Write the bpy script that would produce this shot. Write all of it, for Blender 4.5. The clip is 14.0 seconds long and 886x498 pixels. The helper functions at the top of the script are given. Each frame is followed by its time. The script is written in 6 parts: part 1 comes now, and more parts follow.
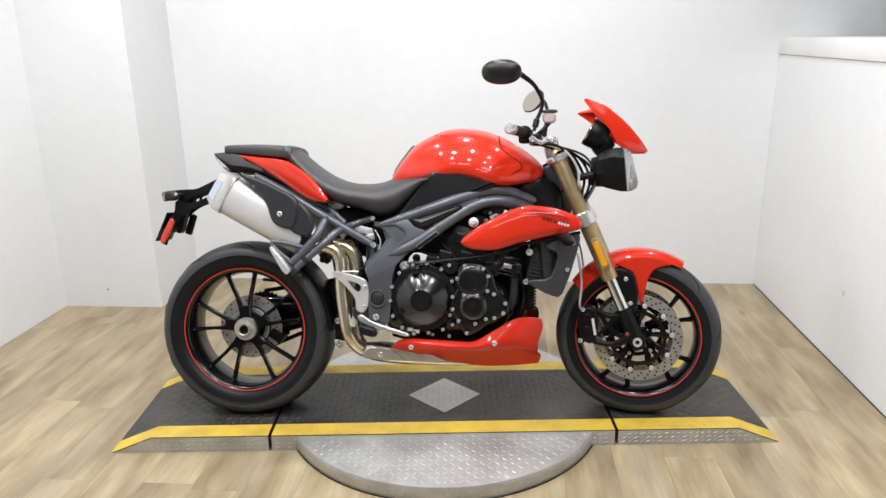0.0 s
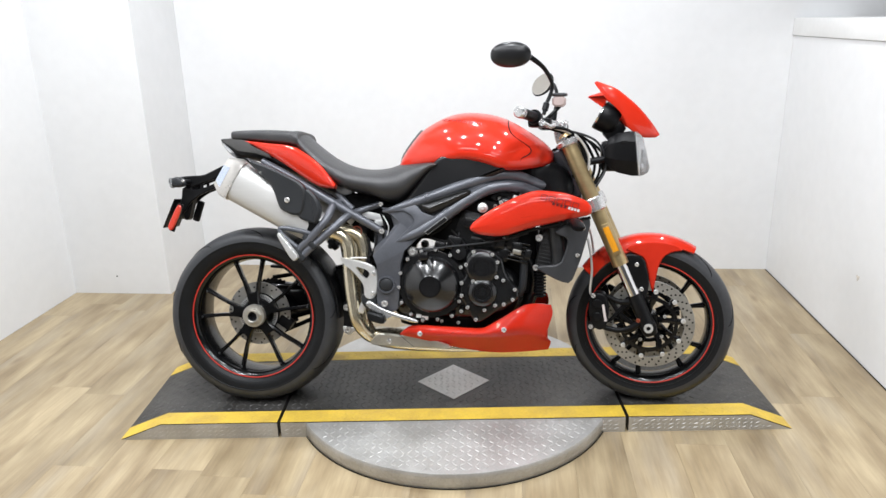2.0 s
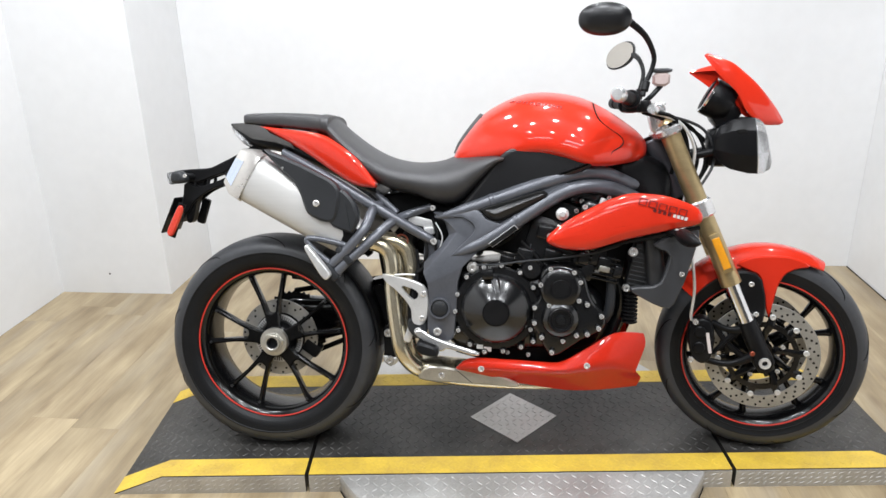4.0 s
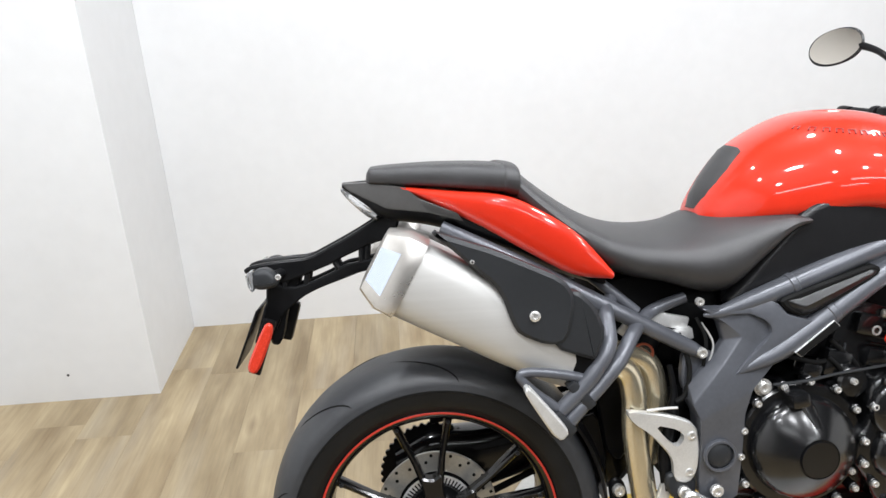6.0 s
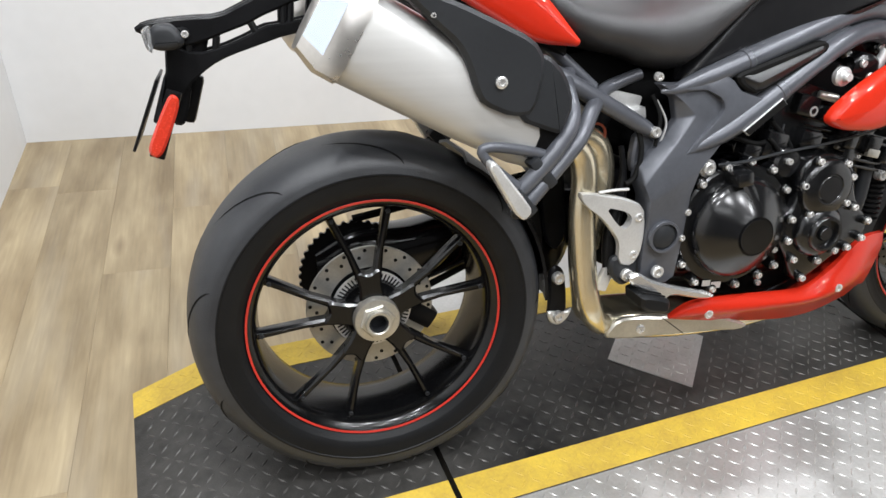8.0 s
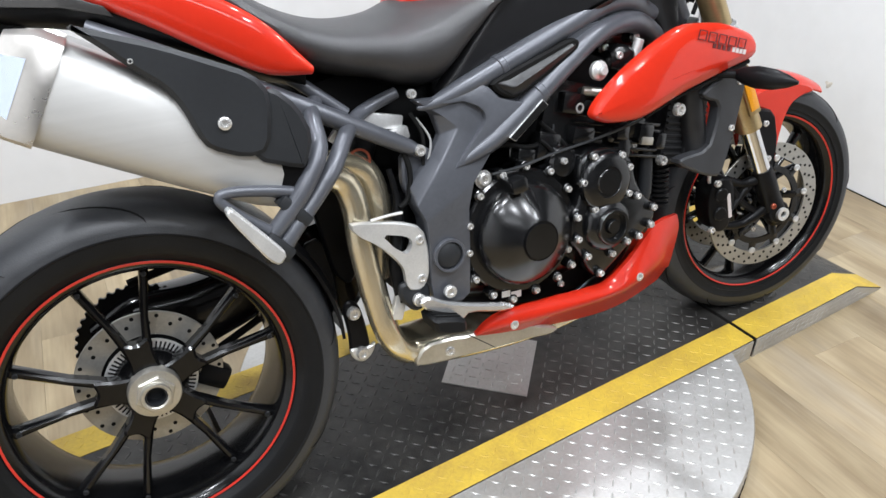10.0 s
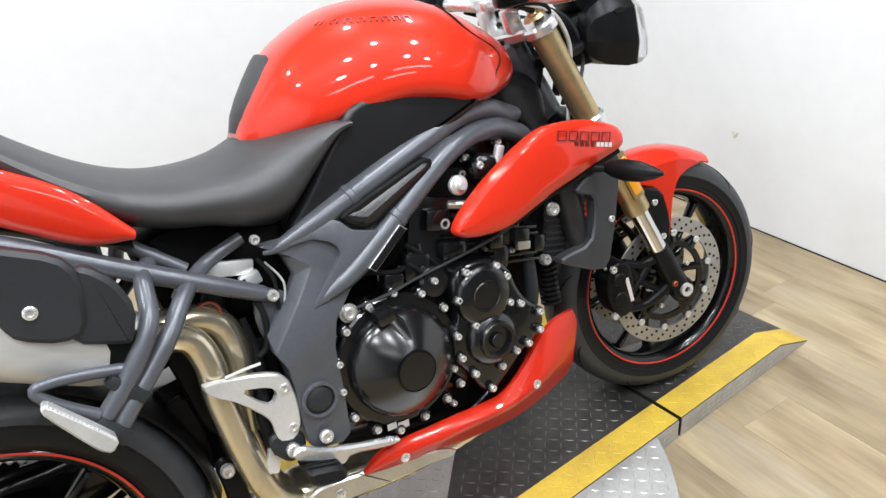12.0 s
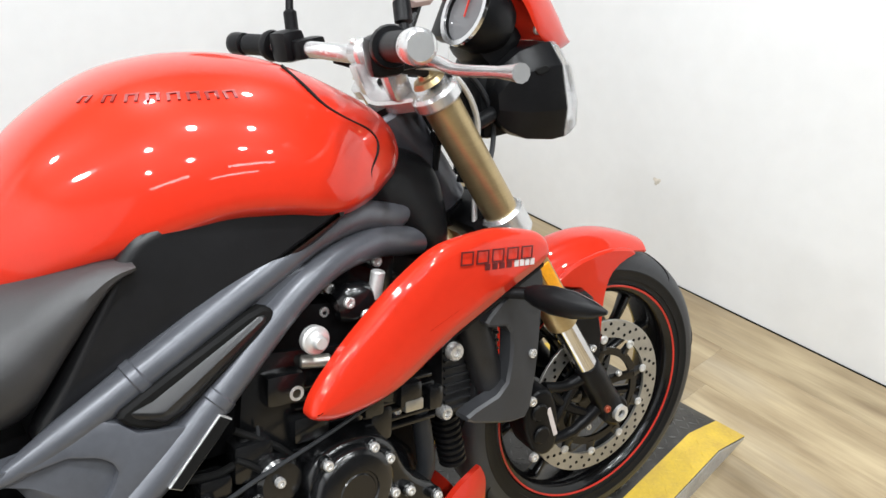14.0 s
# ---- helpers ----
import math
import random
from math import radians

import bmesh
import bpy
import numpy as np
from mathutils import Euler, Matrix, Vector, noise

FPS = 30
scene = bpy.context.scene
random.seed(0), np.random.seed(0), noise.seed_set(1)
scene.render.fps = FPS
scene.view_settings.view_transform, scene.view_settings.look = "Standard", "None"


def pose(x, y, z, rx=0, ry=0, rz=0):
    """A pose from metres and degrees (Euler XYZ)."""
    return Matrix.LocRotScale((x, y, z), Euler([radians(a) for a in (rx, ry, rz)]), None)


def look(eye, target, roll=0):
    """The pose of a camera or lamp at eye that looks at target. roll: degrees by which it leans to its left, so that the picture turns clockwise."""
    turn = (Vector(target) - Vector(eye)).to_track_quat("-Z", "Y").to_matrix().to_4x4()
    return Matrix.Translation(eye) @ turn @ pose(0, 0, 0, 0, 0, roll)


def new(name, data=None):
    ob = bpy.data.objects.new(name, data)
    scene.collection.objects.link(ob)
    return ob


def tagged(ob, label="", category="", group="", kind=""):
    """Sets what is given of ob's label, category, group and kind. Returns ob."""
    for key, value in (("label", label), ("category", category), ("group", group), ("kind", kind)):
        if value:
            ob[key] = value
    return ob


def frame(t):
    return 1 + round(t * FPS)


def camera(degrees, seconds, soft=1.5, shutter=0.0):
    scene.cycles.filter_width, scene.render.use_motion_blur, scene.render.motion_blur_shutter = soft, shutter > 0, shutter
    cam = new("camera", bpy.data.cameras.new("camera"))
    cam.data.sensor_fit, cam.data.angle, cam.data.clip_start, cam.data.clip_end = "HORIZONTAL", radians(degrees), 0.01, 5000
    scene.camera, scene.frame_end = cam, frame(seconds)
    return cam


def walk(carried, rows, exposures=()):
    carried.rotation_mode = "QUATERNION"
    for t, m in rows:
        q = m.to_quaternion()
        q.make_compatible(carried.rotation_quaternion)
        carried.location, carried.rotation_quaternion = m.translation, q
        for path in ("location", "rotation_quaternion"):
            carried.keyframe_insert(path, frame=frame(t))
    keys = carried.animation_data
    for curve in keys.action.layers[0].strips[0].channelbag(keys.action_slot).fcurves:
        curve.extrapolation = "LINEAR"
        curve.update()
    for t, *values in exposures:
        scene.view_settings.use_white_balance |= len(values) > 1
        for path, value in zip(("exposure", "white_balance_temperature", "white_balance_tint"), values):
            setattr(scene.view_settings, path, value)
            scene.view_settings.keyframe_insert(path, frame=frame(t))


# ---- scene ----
cam = camera(63.3, 14.0)
PATH = [
    (0, (0.246, -2.504, 1.439), (0.08, -0.596, 0.865), -1.0),
    (0.5, (0.239, -2.497, 1.437), (0.068, -0.592, 0.852), -0.9),
    (1, (0.239, -2.493, 1.434), (0.059, -0.593, 0.839), -1.0),
    (1.5, (0.238, -2.484, 1.434), (0.058, -0.587, 0.826), -1.1),
    (2, (0.244, -2.482, 1.432), (0.054, -0.587, 0.821), -1.4),
    (2.2, (0.24, -2.481, 1.433), (0.052, -0.586, 0.821), -1.4),
    (4.3, (-0.136, -1.849, 1.407), (-0.322, 0.013, 0.701), -1.2),
    (4.5, (-0.257, -1.77, 1.403), (-0.347, 0.119, 0.754), -0.7),
    (5, (-0.524, -1.604, 1.428), (-0.438, 0.254, 0.691), -2.2),
    (5.5, (-0.647, -1.369, 1.41), (-0.583, 0.505, 0.715), -2.7),
    (6, (-0.757, -1.165, 1.405), (-0.64, 0.685, 0.656), -2.5),
    (6.5, (-0.897, -1.097, 1.396), (-0.505, 0.709, 0.632), -2.8),
    (7, (-0.934, -1.058, 1.329), (-0.456, 0.643, 0.392), 1.2),
    (7.2, (-0.935, -1.054, 1.303), (-0.469, 0.612, 0.301), 1.5),
    (9.3, (-0.902, -1.073, 1.194), (-0.177, 0.396, 0.046), 5.9),
    (9.5, (-0.857, -1.077, 1.198), (-0.113, 0.394, 0.066), 4.0),
    (10, (-0.698, -1.067, 1.227), (0.077, 0.434, 0.157), 0.3),
    (10.5, (-0.587, -1.054, 1.232), (0.235, 0.427, 0.168), -2.3),
    (11, (-0.521, -1.044, 1.241), (0.286, 0.452, 0.186), -3.7),
    (11.5, (-0.497, -1.049, 1.272), (0.307, 0.475, 0.256), -4.1),
    (12, (-0.467, -1.052, 1.31), (0.403, 0.475, 0.356), -5.1),
    (12.5, (-0.417, -1.06, 1.33), (0.464, 0.507, 0.453), -6.9),
    (13, (-0.343, -1.015, 1.325), (0.456, 0.576, 0.415), -5.1),
    (13.5, (-0.239, -0.824, 1.31), (0.749, 0.658, 0.4), -1.8),
    (14, (-0.166, -0.689, 1.315), (0.917, 0.669, 0.324), -0.9),
]
exposure_rows = [(0.0, -0.10, 6530, 10), (1.0, -0.04, 6450, 10), (2.0, 0.03, 6380, 10), (4.5, 0.05, 6380, 10), (7.0, 0.02, 6450, 10), (9.5, -0.04, 6330, 10), (11.0, 0.12, 6100, 10), (12.5, 0.08, 6420, 9), (14.0, 0.05, 6450, 8)]
walk(cam, [(t, look(eye, target, roll)) for t, eye, target, roll in PATH], exposure_rows)


# ---- world and lamps ----
world = bpy.data.worlds.new("world")
scene.world = world
world.use_nodes = True
world.node_tree.nodes["Background"].inputs[0].default_value = (0.9, 0.93, 1.0, 1)
world.node_tree.nodes["Background"].inputs[1].default_value = 0.05
LAMP_W, TUBE_W = 19.0, 9.0


# ---- materials ----
def material(name, colour, rough=0.5, metal=0.0, vary=0.12, scale=8.0, bump=0.0, bump_scale=200.0, coat=0.0,
             stretch=(1, 1, 1), rough_vary=0.12, second=None, fine=None, spec=0.5, transmission=0.0):
    m = bpy.data.materials.new(name)
    m.use_nodes = True
    nt = m.node_tree
    n, link = nt.nodes, nt.links.new
    bsdf = n["Principled BSDF"]
    bsdf.inputs["Metallic"].default_value = metal
    bsdf.inputs["Coat Weight"].default_value = coat
    bsdf.inputs["Coat Roughness"].default_value = 0.04
    bsdf.inputs["Specular IOR Level"].default_value = spec
    bsdf.inputs["Transmission Weight"].default_value = transmission
    tc = n.new("ShaderNodeTexCoord")
    mp = n.new("ShaderNodeMapping")
    mp.inputs["Scale"].default_value = stretch
    link(tc.outputs["Object"], mp.inputs["Vector"])
    big = n.new("ShaderNodeTexNoise")
    big.inputs["Scale"].default_value, big.inputs["Detail"].default_value = scale, 5
    link(mp.outputs[0], big.inputs["Vector"])
    small = n.new("ShaderNodeTexNoise")
    small.inputs["Scale"].default_value, small.inputs["Detail"].default_value = fine or scale * 14, 3
    link(mp.outputs[0], small.inputs["Vector"])
    add = n.new("ShaderNodeMath")
    add.operation = "MULTIPLY_ADD"
    add.inputs[1].default_value = 0.45
    link(small.outputs["Fac"], add.inputs[0])
    link(big.outputs["Fac"], add.inputs[2])
    ramp = n.new("ShaderNodeMapRange")
    ramp.inputs["From Min"].default_value, ramp.inputs["From Max"].default_value = 0.45, 1.0
    link(add.outputs[0], ramp.inputs["Value"])
    mix = n.new("ShaderNodeMix")
    mix.data_type = "RGBA"
    dark = second or [c * (1 - vary * 1.6) for c in colour]
    light = colour if second else [min(1, c * (1 + vary)) for c in colour]
    mix.inputs["A"].default_value = (*dark, 1)
    mix.inputs["B"].default_value = (*light, 1)
    link(ramp.outputs[0], mix.inputs["Factor"])
    out = mix.outputs["Result"]
    link(out, bsdf.inputs["Base Color"])
    rr = n.new("ShaderNodeMapRange")
    rr.inputs["To Min"].default_value = max(0.02, rough * (1 - rough_vary))
    rr.inputs["To Max"].default_value = min(1, rough * (1 + rough_vary))
    link(add.outputs[0], rr.inputs["Value"])
    link(rr.outputs[0], bsdf.inputs["Roughness"])
    if bump:
        bt = n.new("ShaderNodeTexNoise")
        bt.inputs["Scale"].default_value, bt.inputs["Detail"].default_value = bump_scale, 2
        link(mp.outputs[0], bt.inputs["Vector"])
        bn = n.new("ShaderNodeBump")
        bn.inputs["Strength"].default_value, bn.inputs["Distance"].default_value = bump, 0.002
        link(bt.outputs["Fac"], bn.inputs["Height"])
        link(bn.outputs[0], bsdf.inputs["Normal"])
    return m


M = dict(
    red=material("red_paint", (0.55, 0.025, 0.009), 0.34, vary=0.05, coat=0.8, scale=5, rough_vary=0.1, spec=0.10),
    red_satin=material("red_satin", (0.54, 0.023, 0.009), 0.36, vary=0.07, coat=0.4, scale=6, spec=0.10),
    black=material("black_plastic", (0.0065, 0.0066, 0.0073), 0.32, vary=0.3, scale=12, bump=0.10, bump_scale=700, spec=0.16),
    gloss_black=material("gloss_black", (0.004, 0.004, 0.0045), 0.14, vary=0.2, scale=10, coat=0.2, spec=0.35),
    engine=material("engine_black", (0.0055, 0.0057, 0.0063), 0.20, vary=0.25, scale=15, bump=0.02, bump_scale=400, spec=0.72),
    clutch=material("clutch_cover_black", (0.0050, 0.0052, 0.0058), 0.20, vary=0.25, scale=15, spec=0.66),
    # darker, duller engine black: the shade of the depths is in the colour
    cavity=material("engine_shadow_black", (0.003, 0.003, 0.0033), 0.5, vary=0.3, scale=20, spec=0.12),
    frame=material("graphite_frame_paint", (0.098, 0.103, 0.118), 0.30, metal=0.28, vary=0.12, scale=9, bump=0.06, bump_scale=900),
    shield=material("dark_grey_shield", (0.019, 0.0205, 0.023), 0.42, vary=0.15, scale=9, bump=0.15, bump_scale=900, spec=0.34),
    knee=material("black_knee_panel", (0.0095, 0.0095, 0.0105), 0.28, vary=0.2, scale=9, bump=0.10, bump_scale=900, spec=0.42),
    satin=material("satin_dark_cover", (0.050, 0.048, 0.046), 0.24, metal=0.3, vary=0.1, scale=9, spec=0.8),
    seat=material("black_seat_vinyl", (0.027, 0.0265, 0.028), 0.40, vary=0.2, scale=14, bump=0.30, bump_scale=1300, spec=0.62),
    rubber=material("tyre_rubber", (0.0052, 0.0056, 0.0064), 0.42, vary=0.3, scale=16, bump=0.2, bump_scale=500, second=(0.0088, 0.0094, 0.0105), spec=0.22),
    # scuffed tread, lightened further for the overhead sheen on it
    scuffed=material("scuffed_sheen_tread_rubber", (0.036, 0.038, 0.042), 0.44, vary=0.25, scale=7, bump=0.25, bump_scale=420, second=(0.018, 0.019, 0.022), fine=60, spec=0.52),
    steel=material("brushed_steel", (0.57, 0.565, 0.55), 0.52, metal=0.7, vary=0.035, scale=4, stretch=(1, 1, 26), bump=0.04, bump_scale=500),
    polished=material("polished_steel", (0.66, 0.635, 0.60), 0.27, metal=0.9, vary=0.08, scale=7),
    header=material("heat_tinted_steel", (0.80, 0.74, 0.59), 0.22, metal=0.88, vary=0.2, scale=9, second=(0.62, 0.545, 0.38)),
    collector=material("dull_collector_steel", (0.62, 0.60, 0.54), 0.34, metal=0.85, vary=0.12, scale=14, bump=0.05, bump_scale=300),
    alloy=material("cast_alloy", (0.74, 0.74, 0.73), 0.33, metal=0.6, vary=0.1, scale=20, bump=0.15, bump_scale=700),
    silver=material("silver_paint", (0.70, 0.70, 0.70), 0.25, metal=0.78, vary=0.06, scale=12),
    chrome=material("chrome", (0.75, 0.75, 0.76), 0.1, metal=1, vary=0.04, scale=12),
    bolt=material("zinc_bolt", (0.74, 0.73, 0.71), 0.26, metal=0.65, vary=0.12, scale=60),
    gold=material("gold_anodised", (0.46, 0.355, 0.19), 0.34, metal=0.8, vary=0.1, scale=6, stretch=(1, 1, 6)),
    disc=material("brake_disc_steel", (0.46, 0.45, 0.42), 0.36, metal=0.75, vary=0.15, scale=18),
    rim=material("rim_black", (0.0035, 0.0036, 0.004), 0.17, vary=0.2, scale=14, spec=0.46),
    stripe=material("rim_red_stripe", (0.53, 0.032, 0.02), 0.38, vary=0.08, scale=20),
    white=material("white_wall_paint", (0.735, 0.74, 0.745), 0.62, vary=0.035, scale=1.2, bump=0.06, bump_scale=260),
    ceiling=material("ceiling_paint", (0.14, 0.14, 0.14), 0.8, vary=0.03, scale=1.0, bump=0.1, bump_scale=120),
    trim=material("white_trim", (0.74, 0.74, 0.73), 0.45, vary=0.04, scale=3),
    # dark grey chosen to keep reflections and fill light low
    dark_wall=material("grey_wall", (0.13, 0.13, 0.133), 0.7, vary=0.06, scale=1.5),
    grey=material("grey_plastic", (0.028, 0.029, 0.032), 0.42, vary=0.12, scale=9, bump=0.15, bump_scale=900),
    yellow=material("worn_yellow_paint", (0.70, 0.49, 0.05), 0.5, vary=0.16, scale=10, bump=0.25, bump_scale=180, second=(0.44, 0.29, 0.05)),
    tread=material("dark_tread_plate", (0.088, 0.084, 0.078), 0.37, metal=0.45, vary=0.35, scale=3.2, bump=0.3, bump_scale=260, second=(0.013, 0.0128, 0.0125), fine=38),
    worn=material("worn_tread_lug", (0.15, 0.145, 0.137), 0.40, metal=0.5, vary=0.4, scale=3.2, second=(0.018, 0.0175, 0.017), fine=40),
    pot=material("fluid_pot", (0.50, 0.40, 0.38), 0.25, vary=0.1, scale=20),
    bright=material("bright_tread_plate", (0.58, 0.575, 0.56), 0.40, metal=0.62, vary=0.16, scale=9, bump=0.12, bump_scale=300, second=(0.40, 0.39, 0.37)),
    gap=material("black_gap", (0.004, 0.004, 0.004), 0.7, spec=0.2),
    amber=material("amber_reflector", (0.80, 0.33, 0.015), 0.18, vary=0.1, scale=300, coat=0.5),
    red_lens=material("red_reflector", (0.60, 0.040, 0.018), 0.25, vary=0.12, scale=300, coat=0.4),
    smoke=material("smoked_lens", (0.10, 0.097, 0.092), 0.14, vary=0.1, coat=0.4),
    # beige tint paints in the warm surroundings that the mirrors reflect
    mirror=material("mirror_glass", (0.66, 0.62, 0.56), 0.03, metal=1, vary=0.01),
    dial=material("dark_dial", (0.11, 0.11, 0.115), 0.3, vary=0.06, coat=0.4),
    print_tank=material("dark_red_decal", (0.20, 0.012, 0.009), 0.35, vary=0.1, coat=0.5),
    print_dark=material("dark_decal", (0.10, 0.012, 0.012), 0.3, vary=0.1),
    print_white=material("pale_decal", (0.60, 0.54, 0.52), 0.4, vary=0.05),
    copper=material("copper_bolt", (0.45, 0.12, 0.07), 0.35, metal=0.8, vary=0.1, scale=60),
    radiator=material("radiator_black", (0.016, 0.016, 0.017), 0.40, vary=0.3, scale=30, spec=0.5),
    glass=material("clear_lens", (0.95, 0.96, 0.97), 0.04, vary=0.0, transmission=0.85),
    # polished steel with a blue-white reflection put into its colour
    blue_reflection=material("reflection_tinted_steel", (0.60, 0.67, 0.80), 0.22, metal=0.8, vary=0.06, scale=9),
)


# ---- shape helpers ----
def spline(pts, sub=6):
    """Points of a smooth line through pts."""
    p = [Vector(v) for v in pts]
    if len(p) < 3 or sub < 2:
        return p
    out = []
    for i in range(len(p) - 1):
        a, b, c, d = p[max(i - 1, 0)], p[i], p[i + 1], p[min(i + 2, len(p) - 1)]
        for k in range(sub):
            t = k / sub
            out.append(0.5 * (2 * b + (c - a) * t + (2 * a - 5 * b + 4 * c - d) * t * t + (3 * b - a - 3 * c + d) * t ** 3))
    return out + [p[-1]]


def bridge(bm, rings, caps=True, closed=True):
    vs = [[bm.verts.new(v) for v in r] for r in rings]
    n = len(vs[0])
    for a, b in zip(vs, vs[1:]):
        for i in range(n if closed else n - 1):
            j = (i + 1) % n
            bm.faces.new((a[i], a[j], b[j], b[i]))
    if caps and closed:
        bm.faces.new(vs[0][::-1])
        bm.faces.new(vs[-1])
    return bm


def tube(pts, r, seg=12, sub=6, flat=1.0, bm=None):
    """A round bar along pts. r: a radius, or one for each point. flat squashes it sideways (Y)."""
    bm = bm or bmesh.new()
    line = spline(pts, sub)
    rs = r if isinstance(r, (list, tuple)) else [r] * len(pts)
    pos = np.linspace(0, len(pts) - 1, len(line))
    rad = [float(v) for v in np.interp(pos, range(len(rs)), rs)]
    rings, up = [], None
    for i, p in enumerate(line):
        d = (line[min(i + 1, len(line) - 1)] - line[max(i - 1, 0)]).normalized()
        if up is None:
            up = Vector((0, 1, 0)) if abs(d.y) < 0.9 else Vector((1, 0, 0))
        side = d.cross(up).normalized()
        up = side.cross(d).normalized()
        rings.append([p + rad[i] * (math.cos(a) * side + flat * math.sin(a) * up) for a in (2 * math.pi * k / seg for k in range(seg))])
    return bridge(bm, rings)


def lathe(profile, centre, seg=48, axis=(0, 1, 0), bm=None, closed=False):
    """Turns (radius, along) pairs round an axis through centre."""
    bm = bm or bmesh.new()
    q = Vector((0, 1, 0)).rotation_difference(Vector(axis).normalized())
    c = Vector(centre)
    rings = []
    for k in range(seg):
        a = 2 * math.pi * k / seg
        rings.append([c + q @ Vector((r * math.cos(a), y, r * math.sin(a))) for r, y in profile])
    vs = [[bm.verts.new(v) for v in ring] for ring in rings]
    n = len(profile)
    for k in range(seg):
        a, b = vs[k], vs[(k + 1) % seg]
        for i in range(n if closed else n - 1):
            j = (i + 1) % n
            bm.faces.new((a[i], a[j], b[j], b[i]))
    bmesh.ops.remove_doubles(bm, verts=bm.verts, dist=1e-6)
    return bm


def rounded(outline, times=2):
    """Cuts the corners of a closed outline."""
    p = [Vector(v) for v in outline]
    for _ in range(times):
        q = []
        for a, b in zip(p, p[1:] + p[:1]):
            f = min(0.22, 0.016 / max((b - a).length, 1e-6))
            q += [a.lerp(b, f), b.lerp(a, f)]
        p = q
    return p


def plate(outline, y0, y1, bevel=0.003, times=2, tilt=None, bm=None, rise=None, crown=0.0):
    """A slab with the side outline (x, z), from y0 to y1. tilt: (x0, slope) shears it in y along x; rise: (z0, slope) along z; crown swells the outer face."""
    bm = bm or bmesh.new()
    pts = rounded(outline, times) if times else [Vector(v) for v in outline]

    def ring(y, inset):
        out = []
        for i, p in enumerate(pts):
            e = (pts[(i + 1) % len(pts)] - pts[i - 1])
            nrm = Vector((e.y, -e.x)).normalized() if e.length > 1e-9 else Vector((0, 0))
            q = p - nrm * inset * sign
            yy = y + ((q.x - tilt[0]) * tilt[1] if tilt else 0)
            yy += (q.y - rise[0]) * rise[1] if rise else 0
            out.append(Vector((q.x, yy, q.y)))
        return out

    area = sum(a.x * b.y - b.x * a.y for a, b in zip(pts, pts[1:] + pts[:1]))
    sign = 1 if area > 0 else -1
    s = 1 if y1 > y0 else -1
    b = min(bevel, abs(y1 - y0) * 0.45)
    if b < 0.0075:
        return bridge(bm, [ring(y0, b), ring(y0 + s * b, 0), ring(y1 - s * b, 0), ring(y1, b)])
    turn = [radians(d) for d in (0, 30, 60, 90)]
    rings = [ring(y0, b), ring(y0 + s * b, 0)] + [ring(y1 - s * b * (1 - math.sin(a)), b * (1 - math.cos(a))) for a in turn]
    if crown:
        top = rings[-1]
        c = sum(top, Vector()) / len(top)
        for f, h in ((0.86, 0.45), (0.66, 0.8), (0.40, 0.96), (0.15, 1.0)):
            rings.append([c + (v - c) * f + Vector((0, s * crown * h, 0)) for v in top])
    return bridge(bm, rings)


def even(outline, n, start):
    """n points at even steps round a closed outline, beginning at its corner nearest to start."""
    p = [Vector(v) for v in outline]
    if sum(a.x * b.y - b.x * a.y for a, b in zip(p, p[1:] + p[:1])) < 0:
        p.reverse()
    i = min(range(len(p)), key=lambda k: (p[k] - Vector(start)).length)
    p = p[i:] + p[:i] + [p[i]]
    run = np.concatenate([[0], np.cumsum([(b - a).length for a, b in zip(p, p[1:])])])
    at = np.linspace(0, run[-1], n, endpoint=False)
    return [Vector((float(np.interp(d, run, [v.x for v in p])), float(np.interp(d, run, [v.y for v in p])))) for d in at]


def holed(outer, inner, y0, y1, start, bevel=0.002, n=48, rise=None):
    """A slab with the side outline (x, z) and one opening through it; both outlines are walked from the corner nearest to start."""
    o, i = even(rounded(outer, 1), n, start), even(rounded(inner, 1), n, start)
    s = 1 if y1 > y0 else -1
    mid = sum(o, Vector((0, 0))) / n
    rings = []
    for a, b, c, y in ((i, o, 0.0, y0), (o, i, 1.0, y0 + s * bevel), (o, i, 1.0, y1 - s * bevel), (o, mid, 0.0, y1), (i, o, 0.0, y1)):
        ring = []
        for k, v in enumerate(a):
            w = b[k] if isinstance(b, list) else b
            q = v if c or a is i else v + (w - v).normalized() * bevel
            ring.append(Vector((q.x, y + ((q.y - rise[0]) * rise[1] if rise else 0), q.y)))
        rings.append(ring)
    bm = bmesh.new()
    vs = [[bm.verts.new(v) for v in r] for r in rings]
    for a, b in zip(vs, vs[1:] + vs[:1]):
        for k in range(n):
            bm.faces.new((a[k], a[(k + 1) % n], b[(k + 1) % n], b[k]))
    return bm


def facets(points, faces, y0, bevel=0.003):
    """A faceted casting: points (x, y, z) joined by outer faces, closed by walls down to y0, its folds softly rounded."""
    bm = bmesh.new()
    vs = [bm.verts.new(v) for v in points]
    for f in faces:
        bm.faces.new([vs[i] for i in f])
    rim = [e for e in bm.edges if len(e.link_faces) == 1]
    made = bmesh.ops.extrude_edge_only(bm, edges=rim)["geom"]
    for v in made:
        if isinstance(v, bmesh.types.BMVert):
            v.co.y = y0
    bmesh.ops.recalc_face_normals(bm, faces=bm.faces[:])
    sharp = [e for e in bm.edges if len(e.link_faces) == 2 and e.calc_face_angle() > 0.10]
    bmesh.ops.bevel(bm, geom=sharp, offset=bevel, segments=2, profile=0.6, affect="EDGES", clamp_overlap=True)
    return bm


